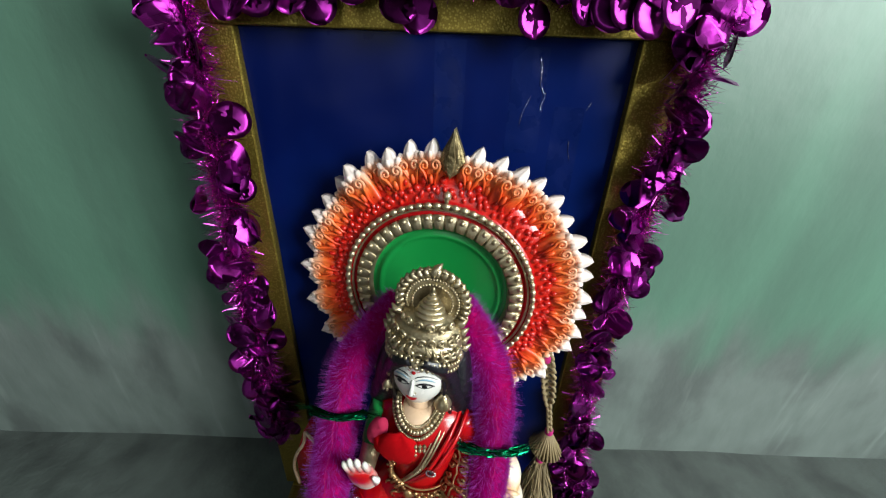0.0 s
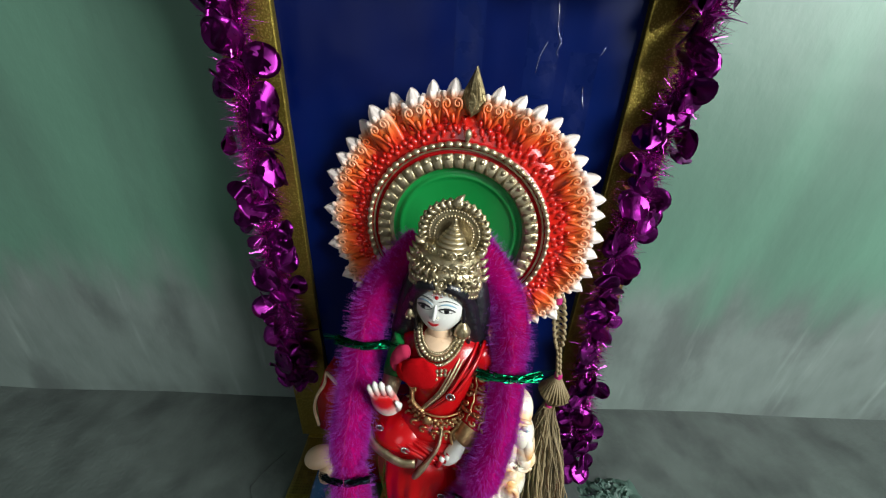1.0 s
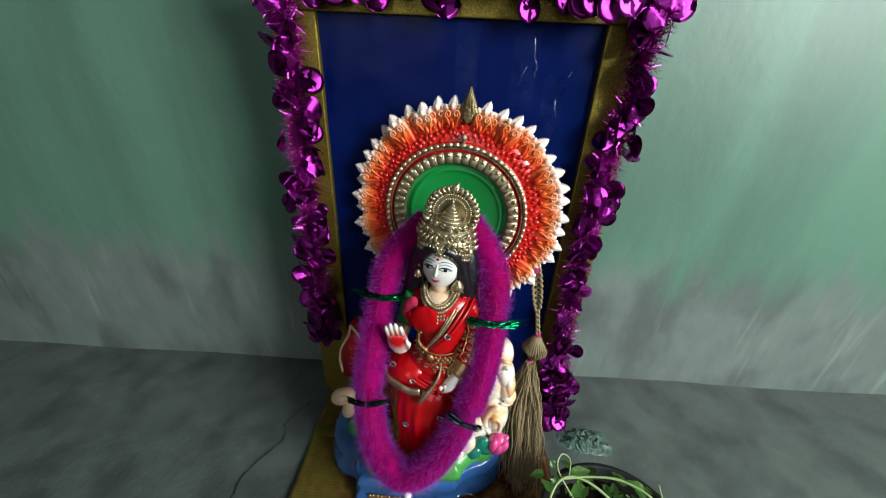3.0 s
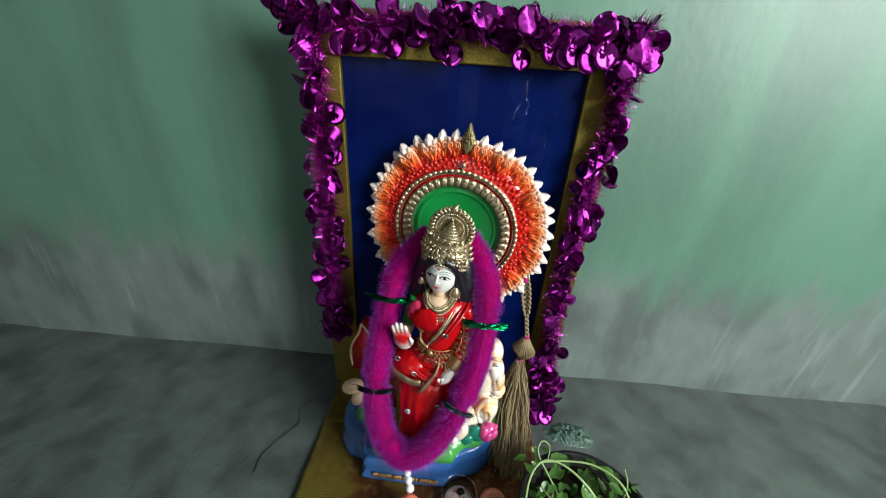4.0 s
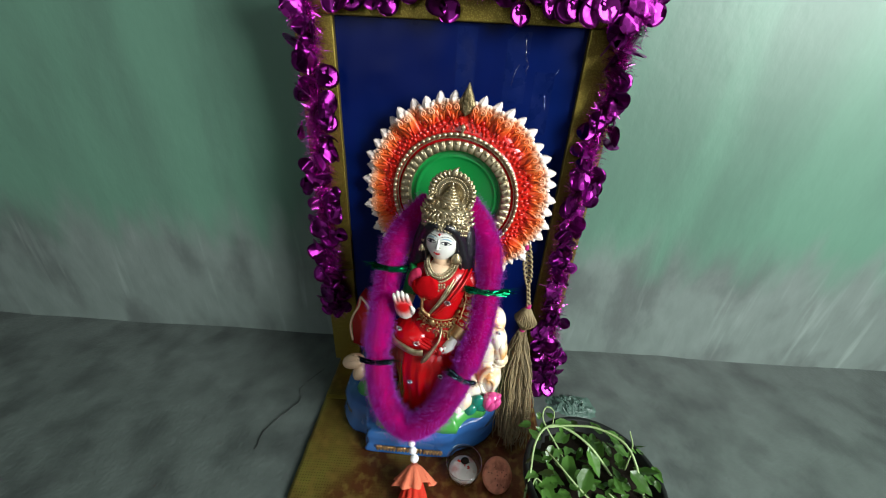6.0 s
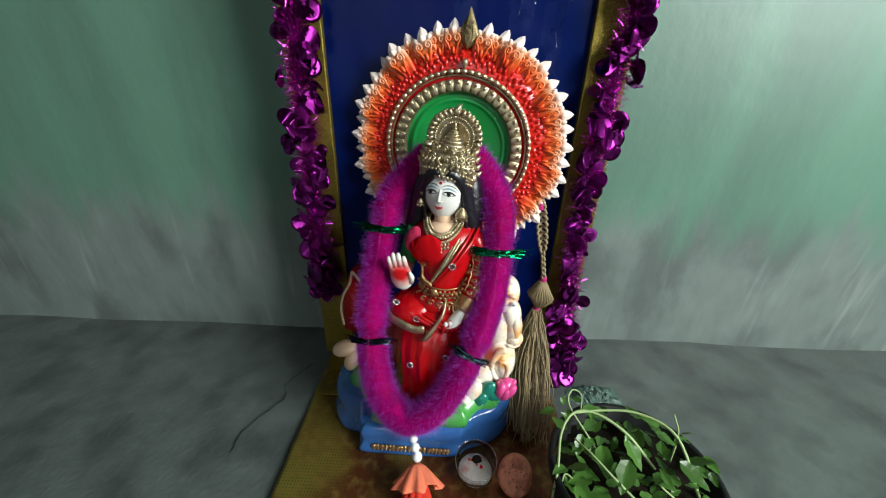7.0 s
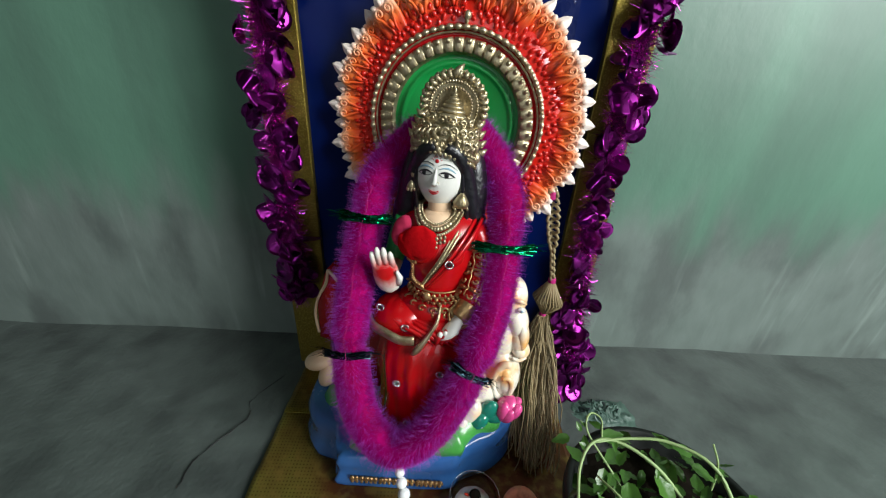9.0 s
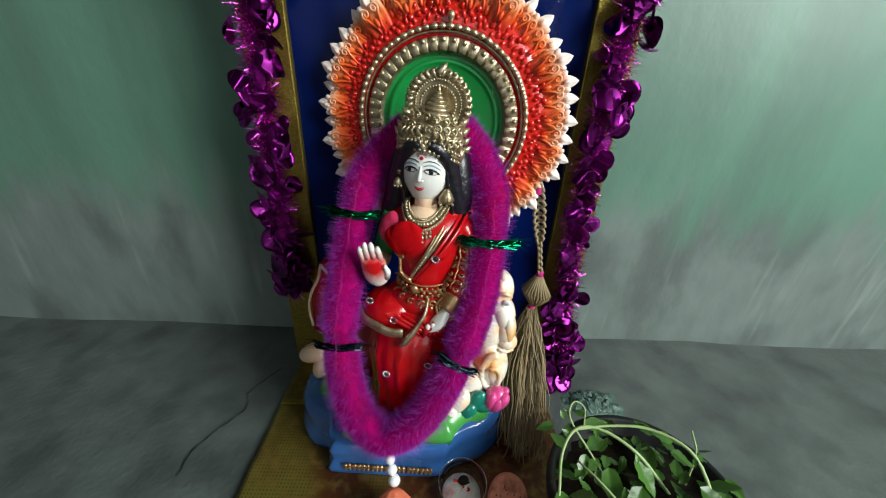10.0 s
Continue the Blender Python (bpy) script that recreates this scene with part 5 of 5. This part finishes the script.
GARLAND = [(-0.032, -0.058, 0.372), (-0.052, -0.070, 0.353), (-0.0733, -0.085, 0.329), (-0.0825, -0.101, 0.2985), (-0.0935, -0.132, 0.226), (-0.0960, -0.157, 0.173), (-0.0860, -0.178, 0.110), (-0.0645, -0.193, 0.082),
           (-0.041, -0.199, 0.076), (-0.0125, -0.194, 0.096), (0.0090, -0.186, 0.132), (0.0255, -0.176, 0.172), (0.0440, -0.150, 0.222), (0.0525, -0.117, 0.281), (0.0505, -0.100, 0.322), (0.036, -0.082, 0.353), (0.016, -0.062, 0.374)]
line = smooth_line(GARLAND, 12)
garland = thing("chenille_garland", pose(0, 0, 0), "fluffy magenta chenille garland with green ties, hung round the statue", "garland")
body = Shape().tube(line, [0.0158 * float(pinch(q)[0]) for q in line], 0, 28)
body.v = [tuple(Vector(q) + Vector((noise.noise(Vector(q) * 120), noise.noise(Vector(q) * 120 + Vector((9, 0, 0))), noise.noise(Vector(q) * 120 + Vector((0, 9, 0))))) * 0.0012) for q in body.v]
part("cord", body, CHCORE, garland, "soft crimson inner pile")
tagged(part("fluff", pile(line, 0.0158, 0.0046, 330000, 11, width=0.00011, tips=0.15, lean=0.45), [CHENILLE, PILETIP], garland, "fluffy magenta fibre pile"), kind="stuff")
tagged(part("spiky_fringe", pile(line, 0.0158, 0.0116, 17000, 12, width=0.00016, tips=0.9, lean=0.07), [CHENILLE, PILETIP], garland, "stiff violet fibre tips"), kind="stuff")
# a thin thread that shows along the front of the pile
for lo, hi in ((27, 66), (126, 168)):
    part("thread", Shape().tube([(q.x + 0.001 * math.sin(k), q.y - 0.0205, q.z + 0.004) for k, q in enumerate(line[lo:hi])], 0.0002, 0, 5), THREAD, garland)


def tie(at, along, across, turns, spread, seed, sunk=0.0):
    """A bunch of narrow foil strips bound across the garland."""
    rng = random.Random(seed)
    s = Shape()
    a, c = Vector(along).normalized(), Vector(across).normalized()
    f = Vector((0, -1, 0))
    for k in range(turns):
        w = rng.uniform(-1, 1)
        half = spread * rng.uniform(0.75, 1.12)
        pts = []
        for j in range(9):
            u = -1 + j / 4
            fr = 0.0222 - 0.005 * u * u - sunk
            pts.append(Vector(at) + c * (u * half) + f * (fr + rng.uniform(0, 0.003)) + a * (w * 0.0037 * (1 + 0.5 * abs(u) ** 3) + rng.uniform(-0.0007, 0.0007)))
        tw = rng.uniform(-1.2, 1.2)
        n = (a * math.cos(tw) + f * math.sin(tw)) * 0.00045
        verts = [q for p in pts for q in (p - n, p + n)]
        s.add(verts, [(2 * j, 2 * j + 1, 2 * j + 3, 2 * j + 2) for j in range(8)], 0, True)
    for k in range(24):
        sg = rng.choice((-1, 1))
        p = Vector(at) + c * sg * spread * 0.8 + f * (0.016 - sunk)
        q = p + c * sg * rng.uniform(0.008, 0.02) + a * rng.uniform(-0.008, 0.006) + f * rng.uniform(-0.003, 0.004)
        n = a * 0.0003
        s.add([p - n, p + n, q + n * 0.6, q - n * 0.6], [(0, 1, 2, 3)], 0, True)
    return s


for at, al, ac, sp, sd in (((-0.0825, -0.101, 0.2985), (0.1, 0, 1), (1, 0, -0.08), 0.023, 1), ((0.0510, -0.117, 0.281), (0, 0, 1), (1, 0, -0.02), 0.027, 2),
                           ((-0.0960, -0.157, 0.1745), (0.05, 0, 1), (1, 0, -0.02), 0.022, 3), ((0.0255, -0.176, 0.172), (0.45, 0, 1), (1, 0, -0.55), 0.021, 4)):
    shape = tie(at, al, ac, 80 if sd < 3 else 60, sp, sd, (0.001, 0.001, 0.0072, 0.0080)[sd - 1])
    part("tie", shape, TIE if sd < 3 else DARKTIE, garland, "shiny green tinsel tie" if sd < 3 else "dark tinsel tie drawn tight")
# beads and cloth tassel at the lowest point
for c, r in (((-0.0395, -0.2140, 0.0625), 0.0052), ((-0.0370, -0.2200, 0.0550), 0.0056), ((-0.0340, -0.2260, 0.0465), 0.0062)):
    part("bead", Shape().ell(c, (r, r, r), 0, seg=16, rows=10), BEAD, garland, "white plastic bead")


def skirt(c, d, r0, r1, ln, waves, seed, m=0, flat=0.75):
    """A gathered scrap of cloth that flares from c along d."""
    rng = random.Random(seed)
    d = Vector(d).normalized()
    a = d.cross(Vector((0, 0, 1))).normalized()
    b = a.cross(d)
    rr = []
    n = 72
    cut = [rng.uniform(0.76, 1.06) for _ in range(waves * 2)]
    for i in range(9):
        t = i / 8
        r = r0 + (r1 - r0) * (t ** 0.7)
        ring = []
        for j in range(n):
            w = 2 * math.pi * j / n
            k = cut[int(j * waves * 2 / n)]
            f = 1 + 0.16 * t * math.sin(waves * w + seed) + 0.05 * t * math.sin(2.7 * waves * w)
            p = Vector(c) + d * ln * t * (1 + (k - 1) * t) + a * r * f * math.cos(w) + b * r * f * flat * math.sin(w)
            p.z = max(p.z, 0.003 + 0.001 * math.sin(9 * w))
            ring.append(p)
        rr.append(ring)
    s = Shape()
    s.rings(rr, m, caps=False)
    return s


for c, d, r0, r1, ln, wv, sd, m, lb in (((-0.0335, -0.2300, 0.0410), (0.06, -0.74, -0.66), 0.003, 0.027, 0.026, 9, 5, CORAL, "coral cloth frill"), ((-0.0325, -0.238, 0.033), (0.05, -0.86, -0.50), 0.006, 0.022, 0.050, 11, 8, ORANGE, "red-orange cloth tassel end")):
    ob = part("tassel_cloth", skirt(c, d, r0, r1, ln, wv, sd), m, garland, lb)
    md = ob.modifiers.new("thickness", "SOLIDIFY")
    md.thickness = 0.0006

# ---- red flower laid on the chest ----
flower = thing("red_flower", SPOT, "matte red cloth flower laid on the statue's chest", "flower")


def lobe(cx, cz, rx, rz, y0, tilt):
    s = Shape()
    s.ell((cx, y0, cz), (rx, 0.0058, rz), 0, (0, tilt, 0), 20, 10)
    s.v = [(x, y + 0.0012 * math.sin(x * 600 + z * 300), z) for x, y, z in s.v]
    return s


part("petal", lobe(-0.0125, 0.2835, 0.0175, 0.0175, -0.1015, 10), FLOWER, flower)
part("petal", lobe(-0.0215, 0.279, 0.013, 0.016, -0.0985, -30), FLOWER, flower)
part("petal", lobe(-0.0325, 0.291, 0.0085, 0.0165, -0.094, 18), FLOWERP, flower, "pink cloth petal")

# ---- straw tassel hung from the halo ----
tassel = thing("straw_tassel", pose(0, 0, 0), "braided dry straw tassel with magenta thread knots", "tassel")
top, knot, low = Vector((0.1105, -0.0565, 0.318)), Vector((0.131, -0.057, 0.202)), Vector((0.1285, -0.057, 0.150))
for ph in (0, 2.1, 4.2):
    pts, n = [], 44
    for k in range(n + 1):
        t = k / n
        c = top.lerp(knot, t)
        w = 2 * math.pi * 4.5 * t + ph
        pts.append((c.x + 0.0068 * math.sin(w) * (0.25 + 0.75 * math.sin(math.pi * min(1, t * 1.5 + 0.05)) ** 0.5 if t < 0.95 else 0.3), c.y + 0.003 * math.cos(2 * w), c.z))
    part("strand", Shape().tube(pts, 0.0019, 0, 6), STRAW, tassel, "twisted straw strand")
for c, r in ((top + Vector((0.001, 0, -0.008)), 0.0042), (knot, 0.0048), (low, 0.0046)):
    part("knot", Shape().lathe([(r * 0.8, -0.0045), (r, -0.0025), (r * 0.95, 0), (r, 0.0025), (r * 0.8, 0.0045)], 0, 12, pose(*c)), THREAD, tassel, "magenta thread binding")
mid = (knot + low) / 2 + Vector((0.001, 0, 0.0))
for k in range(26):
    a = 2 * math.pi * k / 26
    o = Vector((0.0185 * math.cos(a), 0.0185 * math.sin(a), -0.003 * math.cos(a) - 0.002 + random.uniform(-0.001, 0.001)))
    part("straw", Shape().tube([knot + Vector((0.002 * math.cos(a), 0.002 * math.sin(a), 0)), mid + o * 0.55 + Vector((0, 0, 0.0125)), mid + o, mid + o * 0.5 + Vector((0, 0, -0.014)), low], [0.0012, 0.0013, 0.0011, 0.0011, 0.001], 0, 5), STRAW, tassel)
s = Shape()
rng = random.Random(4)
for k in range(300):
    u, v = rng.gauss(0, 0.5), rng.gauss(0, 0.5)
    u, v = max(-1, min(1, u)), max(-1, min(1, v))
    end = Vector((0.116 + 0.026 * u, -0.138 + 0.038 * v, 0.003 + 0.010 * abs(rng.gauss(0, 0.5))))
    st0 = low + Vector((0.003 * u, 0.003 * v, 0))
    bow = Vector((0.010 * u, 0.009 * v + 0.008, 0))
    pts = [st0.lerp(end, t) + bow * math.sin(math.pi * t) + Vector((rng.uniform(-1, 1), rng.uniform(-1, 1), 0)) * 0.0046 for t in (0, 0.15, 0.3, 0.45, 0.6, 0.75, 0.9, 1)]
    s.tube(smooth_line(pts, 2), 0.0007, 0, 4)
tagged(part("fringe", s, STRAW, tassel, "long loose straw fringe"), kind="stuff")

# ---- purple foil garland round the board ----
tinsel = thing("foil_garland", pose(0, 0, 0), "purple metallic foil garland of round sequins draped round the board", "garland")
runs = [[(-0.222, -0.012, 0.655), (-0.200, -0.016, 0.60), (-0.196, -0.018, 0.50), (-0.198, -0.018, 0.40), (-0.200, -0.018, 0.30), (-0.198, -0.018, 0.20), (-0.200, -0.016, 0.135)],
        [(-0.225, -0.012, 0.645), (-0.15, -0.016, 0.624), (-0.08, -0.018, 0.630), (-0.01, -0.018, 0.633), (0.06, -0.018, 0.634), (0.13, -0.016, 0.627), (0.195, -0.014, 0.635)],
        [(0.205, -0.012, 0.645), (0.197, -0.016, 0.58), (0.188, -0.018, 0.48), (0.180, -0.018, 0.38), (0.178, -0.018, 0.28), (0.184, -0.018, 0.18), (0.192, -0.018, 0.09), (0.2, -0.016, 0.02)]]


def sequin(r, curl, fold):
    s = Shape()
    n = 18
    ring = [(r * math.cos(a), r * math.sin(a)) for a in (2 * math.pi * k / n for k in range(n))]
    rr = []
    for f in (0.05, 0.35, 0.7, 1.0):
        rr.append([(x * f, y * f, curl * (x * f) ** 2 / r + fold * abs(x * 0.9 + y * 0.4) * f + 0.0003 * math.sin(400 * x * f + 300 * y)) for x, y in ring])
    return s.rings(rr, 0, caps=True)


discs = [sequin(*q).mesh("sequin", TINSEL) for q in ((0.0140, 0.06, 0.0), (0.0150, -0.10, 0.10), (0.0132, 0.30, 0.0), (0.0148, 0.0, -0.28), (0.0125, -0.25, 0.45))]
rng = random.Random(21)
count = (70, 56, 80)
for run, n in zip(runs, count):
    line = smooth_line(run, 10)
    cord = part("string", Shape().tube(line, 0.0022, 0, 6), STRIP, tinsel, "purple foil string")
    s = Shape()
    for k in range(16000):
        j = rng.uniform(0, len(line) - 1.001)
        q = line[int(j)].lerp(line[int(j) + 1], j % 1)
        d = Vector((rng.gauss(0, 1), rng.gauss(0, 0.7) - 0.3, rng.gauss(0, 1))).normalized()
        e = d.cross(Vector((rng.gauss(0, 1), rng.gauss(0, 1), rng.gauss(0, 1)))).normalized() * rng.uniform(0.0002, 0.0004)
        p = q + d * rng.uniform(0.008, 0.029)
        p.y = min(p.y, -0.006)
        m = q.lerp(p, 0.5) + Vector((rng.uniform(-1, 1), rng.uniform(-1, 1), rng.uniform(-1, 1))) * 0.003
        s.add([q - e, q + e, m + e, m - e, p], [(0, 1, 2, 3), (3, 2, 4)], 0, True)
    tagged(part("tinsel_fringe", s, STRIP, tinsel, "fine purple tinsel shreds"), kind="stuff")
    for k in range(n):
        j = (k + rng.random()) / n * (len(line) - 1.001)
        q = line[int(j)].lerp(line[int(j) + 1], j % 1)
        across = Vector((1, 0, 0)) if run is not runs[1] else Vector((0, 0, 1))
        o = rng.uniform(-1, 1)
        q = q + across * 0.023 * o + Vector((0, -0.004 - 0.016 * (1 - o * o) * rng.random(), 0))
        ob = part("sequin", discs[rng.randrange(5)], None, cord)
        ob.matrix_local = pose(q.x, q.y, q.z, 90 + rng.gauss(-12, 32), rng.gauss(0, 26), rng.gauss(12 if run is runs[2] else 0, 36)) @ pose(0, 0, 0, 0, 0, rng.uniform(0, 360)) @ Matrix.Scale(rng.uniform(0.85, 1.12), 4)
# a few sequins that hang lower over the blue sheet
for x, z in ((-0.022, 0.602), (-0.036, 0.606), (0.063, 0.601), (-0.095, 0.606), (0.205, 0.012), (0.19, 0.005), (0.197, -0.002)):
    ob = part("sequin", discs[rng.randrange(5)], None, cord)
    ob.matrix_local = pose(x, -0.021, max(z, 0.014), 84 + rng.gauss(0, 12), rng.gauss(0, 14), rng.gauss(0, 14)) @ Matrix.Scale(0.95, 4)

# the end of the run, fallen forward on the shelf
for x, y, z in ((0.182, -0.050, 0.020), (0.196, -0.058, 0.016), (0.172, -0.044, 0.030), (0.188, -0.038, 0.036), (0.203, -0.048, 0.026), (0.176, -0.062, 0.014)):
    ob = part("sequin", discs[rng.randrange(5)], None, cord)
    ob.matrix_local = pose(x, y, z, 58 + rng.gauss(0, 14), rng.gauss(0, 12), 8 + rng.gauss(0, 16))
# a row of sequins at the upper corner, turned to the window
for k, (x, z) in enumerate(((0.098, 0.612), (0.116, 0.609), (0.124, 0.610), (0.143, 0.606), (0.158, 0.610), (0.064, 0.640), (0.012, 0.642))):
    ob = part("sequin", discs[(0, 3)[k % 2]], None, cord)
    ob.matrix_local = pose(x, -0.030 - 0.002 * k, z, 82 + rng.gauss(0, 4), 0, 17 + rng.gauss(0, 5)) @ Matrix.Scale(1.1, 4)

# ---- small offerings in front ----
bowl = thing("glass_bowl", pose(0.038, -0.219, 0.001, 5, 0, -8), "small clear glass bowl with white sweets and red petals", "bowl")
ob = part("glass", Shape().lathe([(0.0006, 0.0), (0.014, 0.0), (0.020, 0.006), (0.0235, 0.018), (0.0255, 0.040), (0.0250, 0.040), (0.0230, 0.018), (0.0196, 0.0064), (0.0138, 0.0006), (0.0006, 0.0006)], 0, 48), GLASS, bowl, "clear glass")
ob.visible_shadow = False
part("rim", Shape().tube([(0.02525 * math.cos(a), 0.02525 * math.sin(a), 0.0402) for a in (2 * math.pi * k / 40 for k in range(40))], 0.00035, 0, 5, closed=True), STEEL, ob, "thin shiny rim")
s = Shape()
s.lathe([(0.0005, 0.0195), (0.006, 0.0205), (0.013, 0.0185), (0.0185, 0.0165), (0.0192, 0.0145), (0.0155, 0.0075), (0.0005, 0.0035)], 0, 24)
s.v = [(x * 1.09, y * 1.09, z + 0.002 + 0.002 * noise.noise((x * 150, y * 150, 0))) for x, y, z in s.v]
filling = part("filling", s, CURD, bowl, "white crumbly filling")
for k in range(9):
    a, r = 1.5 + random.uniform(-1.5, 1.5), random.uniform(0.003, 0.015)
    part("petal_scrap", Shape().ell((r * math.cos(a), r * math.sin(a), 0.0222), (random.uniform(0.0015, 0.0034), 0.0014, 0.0008), 0, (12, 20, 40 * k), 8, 5), (ORANGE, SOIL, FLOWER)[k % 3], filling)
part("date", Shape().ell((0.001, 0.010, 0.0232), (0.0062, 0.0052, 0.0045), 0, (0, 0, 20), 14, 8), SOIL, filling, "dark brown round piece")
sweet = thing("round_sweet", pose(0.088, -0.224, 0.017, 38, 4, -4), "flat round peach-orange sweet with dark specks, leaning", "sweet")
s = Shape()
s.lathe([(0.0005, 0.004), (0.012, 0.0042), (0.018, 0.0032), (0.0218, 0.0), (0.018, -0.0032), (0.0005, -0.004)], 0, 36)
s.v = [(x * (1 + 0.04 * noise.noise((x * 60, y * 60, 1))), y * 1.12, z + 0.0007 * noise.noise((x * 260, y * 260, 0))) for x, y, z in s.v]
crumb = part("body", s, SWEET, sweet)
for k in range(16):
    a, r = k * 2.39 + random.uniform(-0.7, 0.7), 0.0045 * math.sqrt(k) * random.uniform(0.7, 1.05)
    part("speck", Shape().ell((r * math.cos(a), r * math.sin(a), 0.0044), (0.0008, 0.0008, 0.0004), 0, seg=6, rows=4), SOIL, crumb)

# ---- crumpled plastic behind the pot ----
PLASTIC = mat("pale_green_plastic", (0.11, 0.19, 0.155), 0.42, var=0.3, scale=60, trans=0.35)
nx, ny = 44, 26
verts = []
for j in range(ny + 1):
    for i in range(nx + 1):
        u, v = i / nx, j / ny
        x, y = 0.192 + 0.090 * u, -0.052 - 0.046 * v
        rise = math.sin(math.pi * u) * math.sin(math.pi * v) ** 0.7 * (0.7 + 0.6 * noise.noise((u * 4, v * 4, 3)))
        fold = abs(noise.noise((x * 55, y * 55, 2))) + 0.5 * abs(noise.noise((x * 120, y * 120, 6))) + 0.5 * abs(noise.noise((x * 260, y * 260, 9)))
        verts.append((x + 0.006 * noise.noise((x * 70, y * 70, 1)), y + 0.006 * noise.noise((x * 70, y * 70, 5)), -0.008 + rise * (0.007 + 0.022 * fold)))
s = Shape().add(verts, [(j * (nx + 1) + i, (j + 1) * (nx + 1) + i, (j + 1) * (nx + 1) + i + 1, j * (nx + 1) + i + 1) for j in range(ny) for i in range(nx)], 0, True)
bag = part("plastic_bag", s, PLASTIC)
tagged(bag, "crumpled pale green plastic bag lying on the cement shelf", "bag")

# ---- potted herb ----
pot = thing("potted_herb", pose(0.197, -0.264, -0.004), "leafy green herb in a black plastic pot on the cement shelf", "plant")
tub = part("pot", Shape().lathe([(0.001, 0.0), (0.062, 0.0), (0.066, 0.004), (0.08, 0.085), (0.085, 0.086), (0.087, 0.09), (0.087, 0.1), (0.084, 0.102), (0.08, 0.1), (0.078, 0.085), (0.001, 0.08)], 0, 56), POT, pot, "black plastic pot")
s = Shape().lathe([(0.001, 0.089), (0.03, 0.09), (0.06, 0.088), (0.079, 0.084)], 0, 40)
s.v = [(x, y, z + 0.004 * noise.noise((x * 70, y * 70, 4))) for x, y, z in s.v]
part("soil", s, SOIL, tub, "dark soil")


def leaf_mesh(length, width, curl):
    s = Shape()
    n, k = 8, 4
    g = []
    for i in range(n + 1):
        t = i / n
        w = width * math.sin(math.pi * t ** 0.85) ** 0.75 * (1 - 0.45 * t) * (1 + 0.10 * math.sin(5 * math.pi * t)) + 0.0002
        for j in range(2 * k + 1):
            q = (j - k) / k
            g.append((q * w, length * t, curl * length * t * t - 0.25 * w * (1 - abs(q)) + 0.0007 * math.sin(7 * t * math.pi) * abs(q)))
    m = 2 * k + 1
    return s.add(g, [(i * m + j, i * m + j + 1, (i + 1) * m + j + 1, (i + 1) * m + j) for i in range(n) for j in range(2 * k)])


leaves = [leaf_mesh(*q).mesh("leaf", LEAF) for q in ((0.027, 0.0085, -0.25), (0.022, 0.0075, -0.5), (0.032, 0.0105, -0.15), (0.016, 0.0055, 0.1))]
rng = random.Random(9)


def leaf(p, heading, pitch, size, kind):
    ob = part("leaf", leaves[kind], None, pot)
    ob.matrix_local = pose(*p, pitch, rng.uniform(-25, 25), heading) @ Matrix.Scale(size, 4)


stems = [[(0.03, 0.01, 0.088), (0.0, 0.03, 0.118), (-0.03, 0.048, 0.127), (-0.055, 0.047, 0.127), (-0.072, 0.028, 0.118), (-0.082, -0.005, 0.105), (-0.088, -0.02, 0.088), (-0.09, -0.035, 0.07)],
         [(0.06, -0.02, 0.088), (0.045, 0.02, 0.13), (0.015, 0.044, 0.134), (-0.02, 0.05, 0.130), (-0.055, 0.047, 0.127)],
         [(-0.02, 0.0, 0.088), (-0.04, 0.03, 0.11), (-0.058, 0.056, 0.130), (-0.052, 0.07, 0.138), (-0.042, 0.066, 0.135), (-0.046, 0.05, 0.128)],
         [(0.0, -0.03, 0.088), (-0.03, -0.02, 0.115), (-0.05, 0.0, 0.125), (-0.06, 0.02, 0.12)], [(0.02, -0.05, 0.088), (0.01, -0.05, 0.13), (-0.01, -0.045, 0.15)], [(0.05, 0.02, 0.088), (0.055, 0.03, 0.12), (0.05, 0.04, 0.14)],
         [(-0.05, -0.02, 0.09), (-0.066, -0.01, 0.098), (-0.074, -0.006, 0.1), (-0.08, -0.016, 0.098)]]
for pts, r in zip(stems, (0.0016, 0.0016, 0.0010, 0.0012, 0.0011, 0.0011, 0.0010)):
    q = smooth_line(pts, 6)
    part("stem", Shape().tube(q, [r * (1.1 - 0.4 * k / len(q)) for k in range(len(q))], 0, 7), STEM, pot, "pale green curved stem")
    for k in range(6, len(q) - 1, 7):
        leaf(q[k], rng.uniform(0, 360), rng.uniform(-30, 20), rng.uniform(0.35, 0.6), rng.choice((1, 3)))
for p, h, pt, sz, kd in (((-0.072, 0.058, 0.118), 100, 5, 0.75, 1), ((-0.06, 0.062, 0.122), 20, 30, 0.6, 3), ((-0.048, 0.03, 0.115), 160, -20, 0.85, 0), ((-0.03, 0.02, 0.112), 170, -15, 1.0, 2), ((0.0, 0.03, 0.115), 200, -20, 1.05, 2),
                        ((0.02, 0.045, 0.125), 40, 20, 0.7, 0), ((0.03, 0.03, 0.122), 250, -10, 0.9, 0), ((-0.082, -0.01, 0.098), 190, -40, 0.6, 1), ((-0.01, 0.0, 0.118), 150, -10, 1.1, 2), ((0.04, 0.0, 0.12), 220, -10, 1.0, 2)):
    leaf(p, h, pt, sz, kd)
for k in range(125):
    a, r = rng.uniform(0, 6.28), 0.078 * math.sqrt(rng.random())
    leaf((r * math.cos(a), r * math.sin(a), 0.092 + 0.02 * rng.random()), rng.uniform(0, 360), rng.uniform(-35, 45), rng.uniform(0.45, 0.95), rng.randrange(4))
